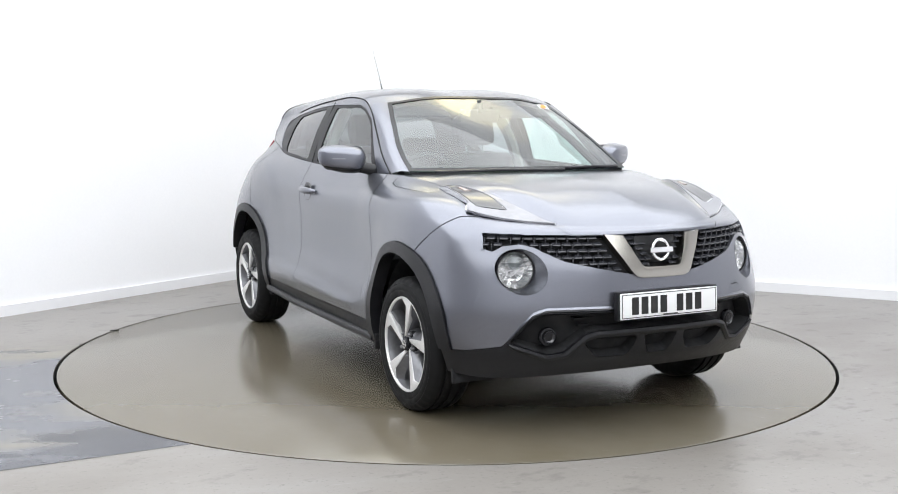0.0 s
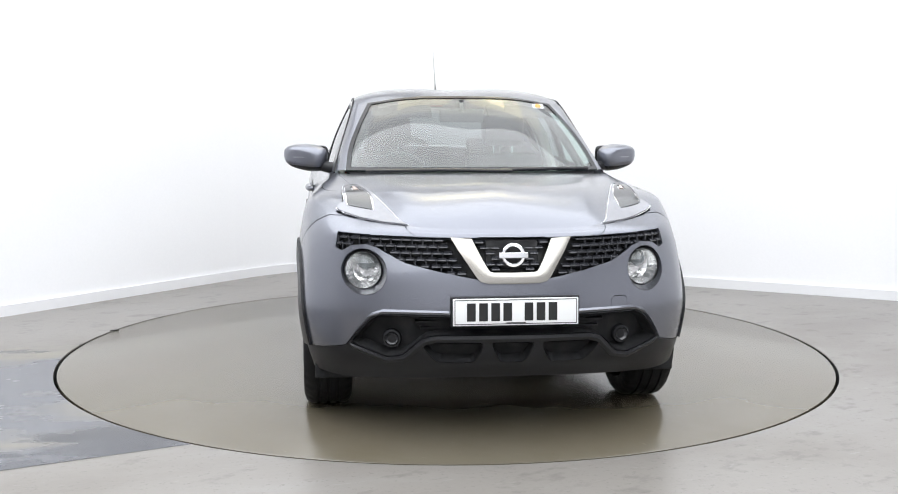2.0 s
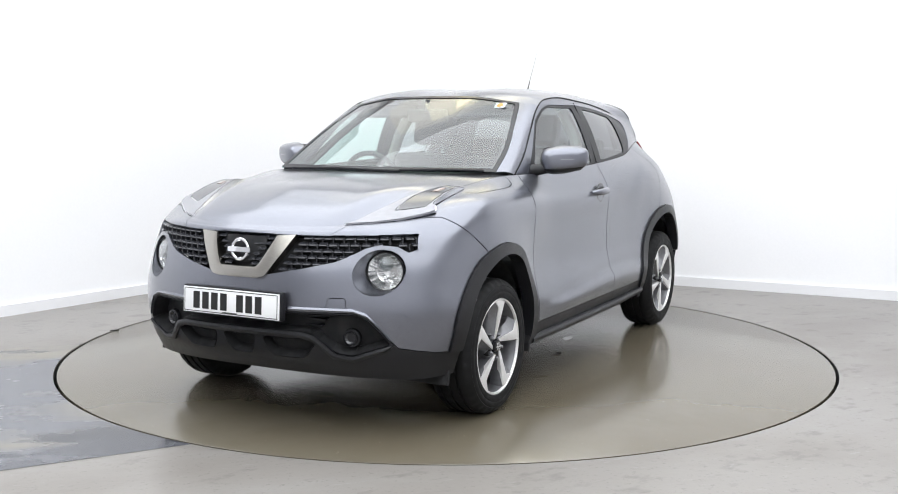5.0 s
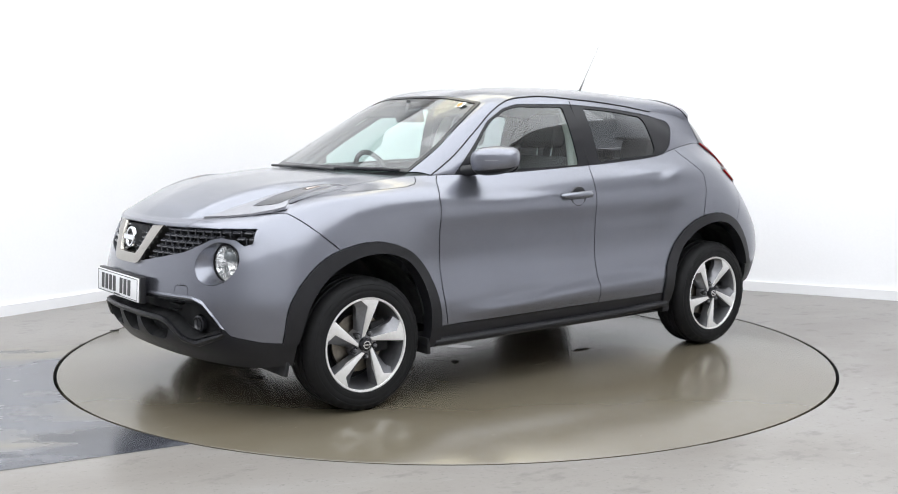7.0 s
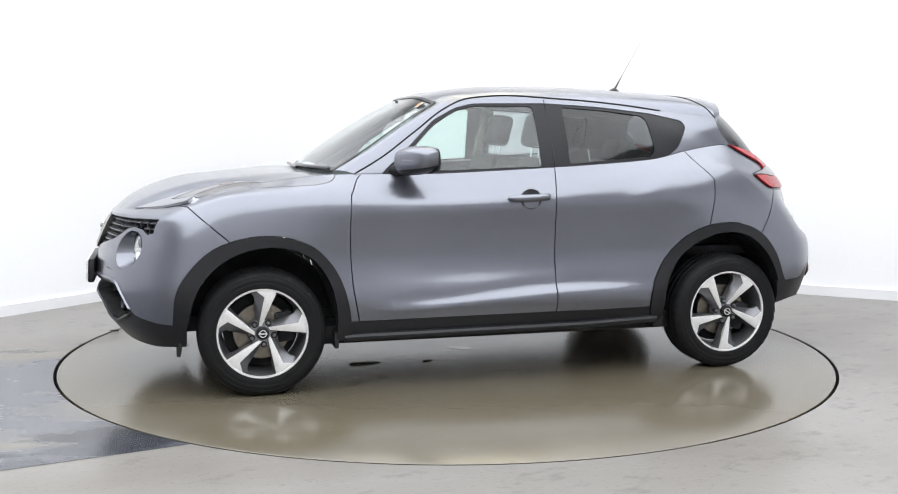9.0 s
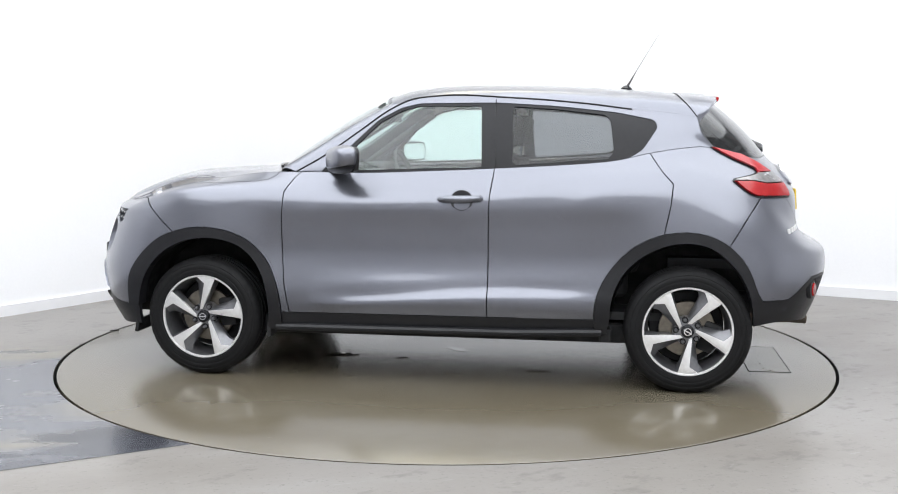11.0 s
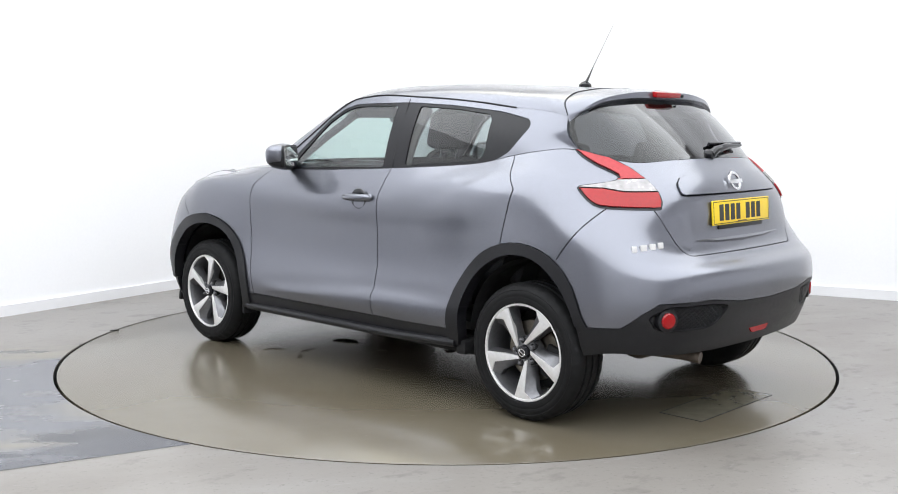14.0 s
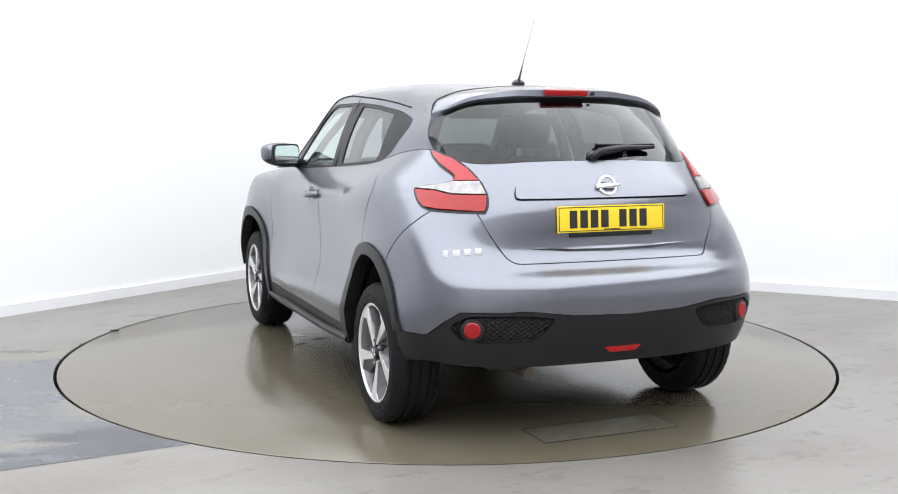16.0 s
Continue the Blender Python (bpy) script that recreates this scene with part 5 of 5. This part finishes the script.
# ---- sides ----
def side_things():
    for sg in (1, -1):
        # door mirror
        cs, sn = math.cos(radians(33)), math.sin(radians(33))
        turned = pose(.485, sg * .862, 1.156, 0, 0, sg * 33)
        bm = bmesh.new()
        bmesh.ops.create_uvsphere(bm, u_segments=36, v_segments=22, radius=1)
        for v in bm.verts:
            x, y, z = v.co
            p = 3.6
            k = (abs(x) ** p + abs(y) ** p + abs(z) ** p) ** (-1 / p)
            x, y, z = x * k, y * k, z * k
            X = x * (.075 if x > 0 else .045)
            Z = z * .073 * (1 - .12 * max(0, x)) * (1 - .16 * max(0, y)) + .010 * y
            Y = y * .124 * (1 - .1 * max(0, -z))
            v.co = (.485 + X * cs - Y * sn, sg * (.862 + X * sn + Y * cs), 1.156 + Z)
        if sg < 0:
            bmesh.ops.reverse_faces(bm, faces=bm.faces)
        cap = bm
        sh = Shell(cap)
        sh.names.append("cap")
        sh.names.append("base")
        cap.normal_update()
        bmesh.ops.bisect_plane(cap, geom=cap.verts[:] + cap.edges[:] + cap.faces[:], plane_co=(.46, 0, 1.125), plane_no=(.15, 0, 1), dist=1e-5)
        for f in cap.faces:
            c = f.calc_center_median()
            f[sh.id] = 1 if (c - Vector((.46, 0, 1.125))).dot(Vector((.15, 0, 1))) > 0 else 2
        cap.normal_update()
        mir = link_raw("door_mirror", sh.take("cap", gap=.0008, depth=.01), PAINT, CAR, "grey door mirror cap")
        link_raw("lower_shell", sh.take("base", gap=.0008, depth=.01), PLASTIC, mir, "black lower mirror shell")
        cap.free()
        part("foot", tube([(.58, sg * .70, 1.095), (.555, sg * .75, 1.105), (.53, sg * .80, 1.115)], [.035, .03, .028], 12), PLASTIC, mir, "black mirror foot")
        part("indicator", box(.012, .07, .006, turned @ pose(.071, sg * .0, .002), .002), CLEAR_LENS, mir, "slim clear indicator strip")
        part("mirror_rim", prism(corners([(-.110, -.060), (.110, -.060), (.110, .064), (-.110, .064)], .04), .022, turned @ pose(-.026, 0, 0, 90, 0, -90)), PLASTIC, mir, "black mirror rim")
        part("mirror_glass", prism(corners([(-.100, -.051), (.100, -.051), (.100, .055), (-.100, .055)], .035), .004, turned @ pose(-.0475, 0, 0, 90, 0, -90)), MIRROR, mir, "mirror glass")
        # door handle, over a disc whose dark colour gives the dish's shade
        hx, hz = -.12, .95
        y0 = flank(hx, hz)
        bm = lathe([(.0001, -.006), (.034, -.004), (.052, .0005), (.058, .0), (.060, -.006)], 36, "y")
        for v in bm.verts:
            v.co.z *= .92
        bmesh.ops.transform(bm, matrix=pose(hx - .005, sg * (y0 + .005), hz, 0, 0, 0 if sg > 0 else 180), verts=bm.verts)
        dish = part("door_handle", bm, DISH_SHADE, CAR, "grey door handle over a disc darkened as a shaded dish")
        pts, rad = [], []
        for i in range(13):
            t = i / 12
            x = hx + .115 - .22 * t
            out = .012 + .028 * math.sin(math.pi * min(1, max(0, t))) ** .5
            pts.append((x, sg * (flank(x, hz) + out - .012), hz + .006 + .006 * t))
            rad.append(.009 + .0105 * math.sin(math.pi * t) ** .4)
        part("grip", tube(pts, rad, 12), PAINT, dish)
        part("lock_cap", lathe([(.0001, .014), (.014, .013), (.018, .008), (.019, 0)], 20, "y", pose(hx - .095, sg * (flank(hx - .095, hz) + .003), hz + .013, 0, 0, 0 if sg > 0 else 180)), PAINT, dish)
        # hidden rear handle in the black corner of the window
        part("rear_door_handle", box(.034, .014, .11, pose(-.975, sg * .657, 1.265, 0, -14, 0) @ pose(0, 0, 0, sg * 22), .005), DARK, CAR, "black hidden rear door handle")
        # side sill step under the doors
        part("sill_step", tube([(.86, sg * .845, .272), (.5, sg * .852, .275), (-.4, sg * .852, .28), (-.84, sg * .85, .295)], .022, 10), PLASTIC, CAR, "rounded lower lip of the sill")


MIRROR = mat("mirror_glass", (0.9, 0.9, 0.9), 0.02, 1.0)
# dark colour stands for the shade in the recess behind the grip
DISH_SHADE = mat("handle_dish_shade", (0.02, 0.02, 0.023), 0.3, 0.2, coat=0.4)
side_things()


# ---- cabin ----
def seat(x, y, z, w, rake=14, head=True):
    s = part("seat_base", box(.52, w, .17, pose(x + .22, y, z + .1, 0, -6, 0), .05, 3), CLOTH, CAR, "dark cloth seat")
    part("backrest", box(.14, w, .62, pose(x - .1, y, z + .45, 0, -rake, 0), .05, 3), CLOTH, s)
    if head:
        hx = x - .1 - math.tan(radians(rake)) * .42
        part("headrest", box(.10, .27, .19, pose(hx, y, z + .90, 0, -rake, 0), .045, 3), CLOTH, s)
        for d in (-.06, .06):
            part("headrest_post", tube([(hx + .02, y + d, z + .72), (hx, y + d, z + .84)], .006, 8), CHROME, s)
    return s


def cabin():
    seat(-.12, .36, .40, .50)
    seat(-.12, -.36, .40, .50)
    b = part("rear_bench", box(.5, 1.2, .18, pose(-.72, 0, .52), .05, 3), CLOTH, CAR, "dark cloth rear bench")
    part("backrest", box(.14, 1.22, .56, pose(-1.03, 0, .84, 0, -18, 0), .05, 3), CLOTH, b)
    for y in (.36, -.36, 0):
        part("headrest", box(.09, .25, .15 if y else .10, pose(-1.12, y, 1.17 if y else 1.13, 0, -14, 0), .04, 3), CLOTH, b)
    # dashboard
    d = part("dashboard", box(.42, 1.28, .26, pose(.68, 0, .93, 0, 4, 0), .07, 4), DASH, CAR, "dark grey dashboard")
    part("binnacle", box(.2, .38, .1, pose(.58, -.36, 1.055), .04, 3), DASH, d)
    part("steering_wheel", tube([(.40 + .06 * math.sin(t), -.36 + .185 * math.cos(t), 1.0 + .172 * math.sin(t)) for t in np.linspace(0, 2 * math.pi, 33)[:-1]], .015, 10, True), DASH, CAR, "black steering wheel")
    part("steering_hub", box(.05, .2, .1, pose(.42, -.36, .99, 0, -20), .03), DASH, CAR)
    part("cabin_floor", box(2.1, 1.45, .04, pose(-.25, 0, .36)), DASH, CAR)
    for sg in (1, -1):
        part("door_card", box(1.45, .05, .62, pose(-.1, sg * .735, .75), .02), DASH, CAR, "dark door trim")
        # inner pillars
        part("centre_pillar", tube([(-.26, sg * .675, 1.04), (-.29, sg * .605, 1.27), (-.31, sg * .52, 1.42)], .035, 8), TRIM, CAR, "pale inner pillar trim")
        part("front_pillar_trim", tube([(.72, sg * .63, 1.08), (.47, sg * .575, 1.255), (.25, sg * .51, 1.40)], .022, 8), DASH, CAR)
        part("rear_pillar_trim", box(.30, .03, .24, pose(-1.15, sg * .575, 1.29, sg * 18, 0, 0), .012), DASH, CAR)
        part("sun_visor", box(.14, .34, .02, pose(.30, sg * .33, 1.41, 0, 25, 0), .008), DASH, CAR)
    part("boot_floor", box(.55, 1.1, .05, pose(-1.45, 0, .62)), DASH, CAR)
    part("tailgate_trim", box(.04, .9, .34, pose(-1.66, 0, .93, 0, 8)), DASH, CAR)
    for sg in (1, -1):
        part("boot_side", box(.45, .05, .42, pose(-1.38, sg * .54, .93), .02), DASH, CAR)
    # headlining under the roof
    rail = curve(RAIL[3:], 40)
    top = curve(ROOF_MID, 40)
    g = np.array([top * (1 - t) + (rail * np.array((1, .96, 1))) * t + np.array((0, 0, .035)) * 4 * t * (1 - t) - np.array((0, 0, .035)) for t in np.linspace(0, 1, 10)])
    part("headlining", grid_bm(g, True), TRIM, CAR, "pale cloth headlining")
    m = part("interior_mirror", box(.03, .25, .075, pose(.40, 0, 1.385, 0, 12), .014, 3), DASH, CAR, "black interior mirror")
    part("stem", tube([(.42, 0, 1.40), (.40, 0, 1.47)], .014, 8), DASH, m)
    part("screen_sticker", box(.002, .06, .045, pose(.378, .44, 1.440, 0, -56, 0)), WHITE, CAR, "white sticker with an orange disc")
    part("sticker_disc", lathe([(.0001, .0015), (.019, .0015), (.019, 0)], 24, "x", pose(.380, .44, 1.441, 0, -56, 0)), STICKER, CAR)
    # scuttle and wipers at the foot of the windscreen
    part("scuttle", np_strip(), PLASTIC, CAR, "black scuttle panel")
    part("wiper", tube([(.975, -.56, 1.100), (1.0, -.2, 1.106), (1.01, .18, 1.102)], .008, 8), GLOSS, CAR, "black windscreen wiper")
    part("wiper", tube([(.895, .60, 1.108), (.96, .40, 1.112), (1.0, .12, 1.106)], .008, 8), GLOSS, CAR, "black windscreen wiper")


def np_strip():
    a = curve([(1.02, 0, 1.086), (.985, .35, 1.082), (.90, .63, 1.076)], 20)
    b = curve([(.99, 0, 1.099), (.95, .35, 1.097), (.868, .655, 1.099)], 20)
    return grid_bm(np.array([a * (1 - t) + b * t for t in np.linspace(0, 1, 4)]), True)


cabin()


def motions():
    ang = [(0.0, -62.94), (0.5, -66.44), (1.0, -71.71), (1.5, -77.3), (2.0, -83.2), (2.5, -88.98), (3.0, -94.9), (3.5, -100.7), (4.0, -106.63), (4.2, -109.01), (5.0, -118.53), (5.75, -127.46), (6.5, -136.42), (7.0, -142.3), (7.5, -148.1), (8.0, -153.74), (8.5, -159.4), (9.0, -165.1), (9.75, -174.12), (10.5, -183.15), (11.3, -192.8), (12.0, -200.76), (12.5, -206.55), (13.0, -212.4), (13.5, -218.3), (14.0, -224.25), (14.5, -230.15), (15.0, -236.05), (15.5, -241.9), (16.0, -247.75)]
    ox, oy = -0.0934, 0.0446
    rows, disc = [], []
    for t, a in ang:
        c, s = math.cos(radians(a)), math.sin(radians(a))
        rows.append((t, pose(c * ox - s * oy, s * ox + c * oy, 0, 0, 0, a)))
        disc.append((t, pose(0, 0, 0, 0, 0, a)))
    walk(CAR, rows)
    walk(TABLE_OB, disc)


motions()
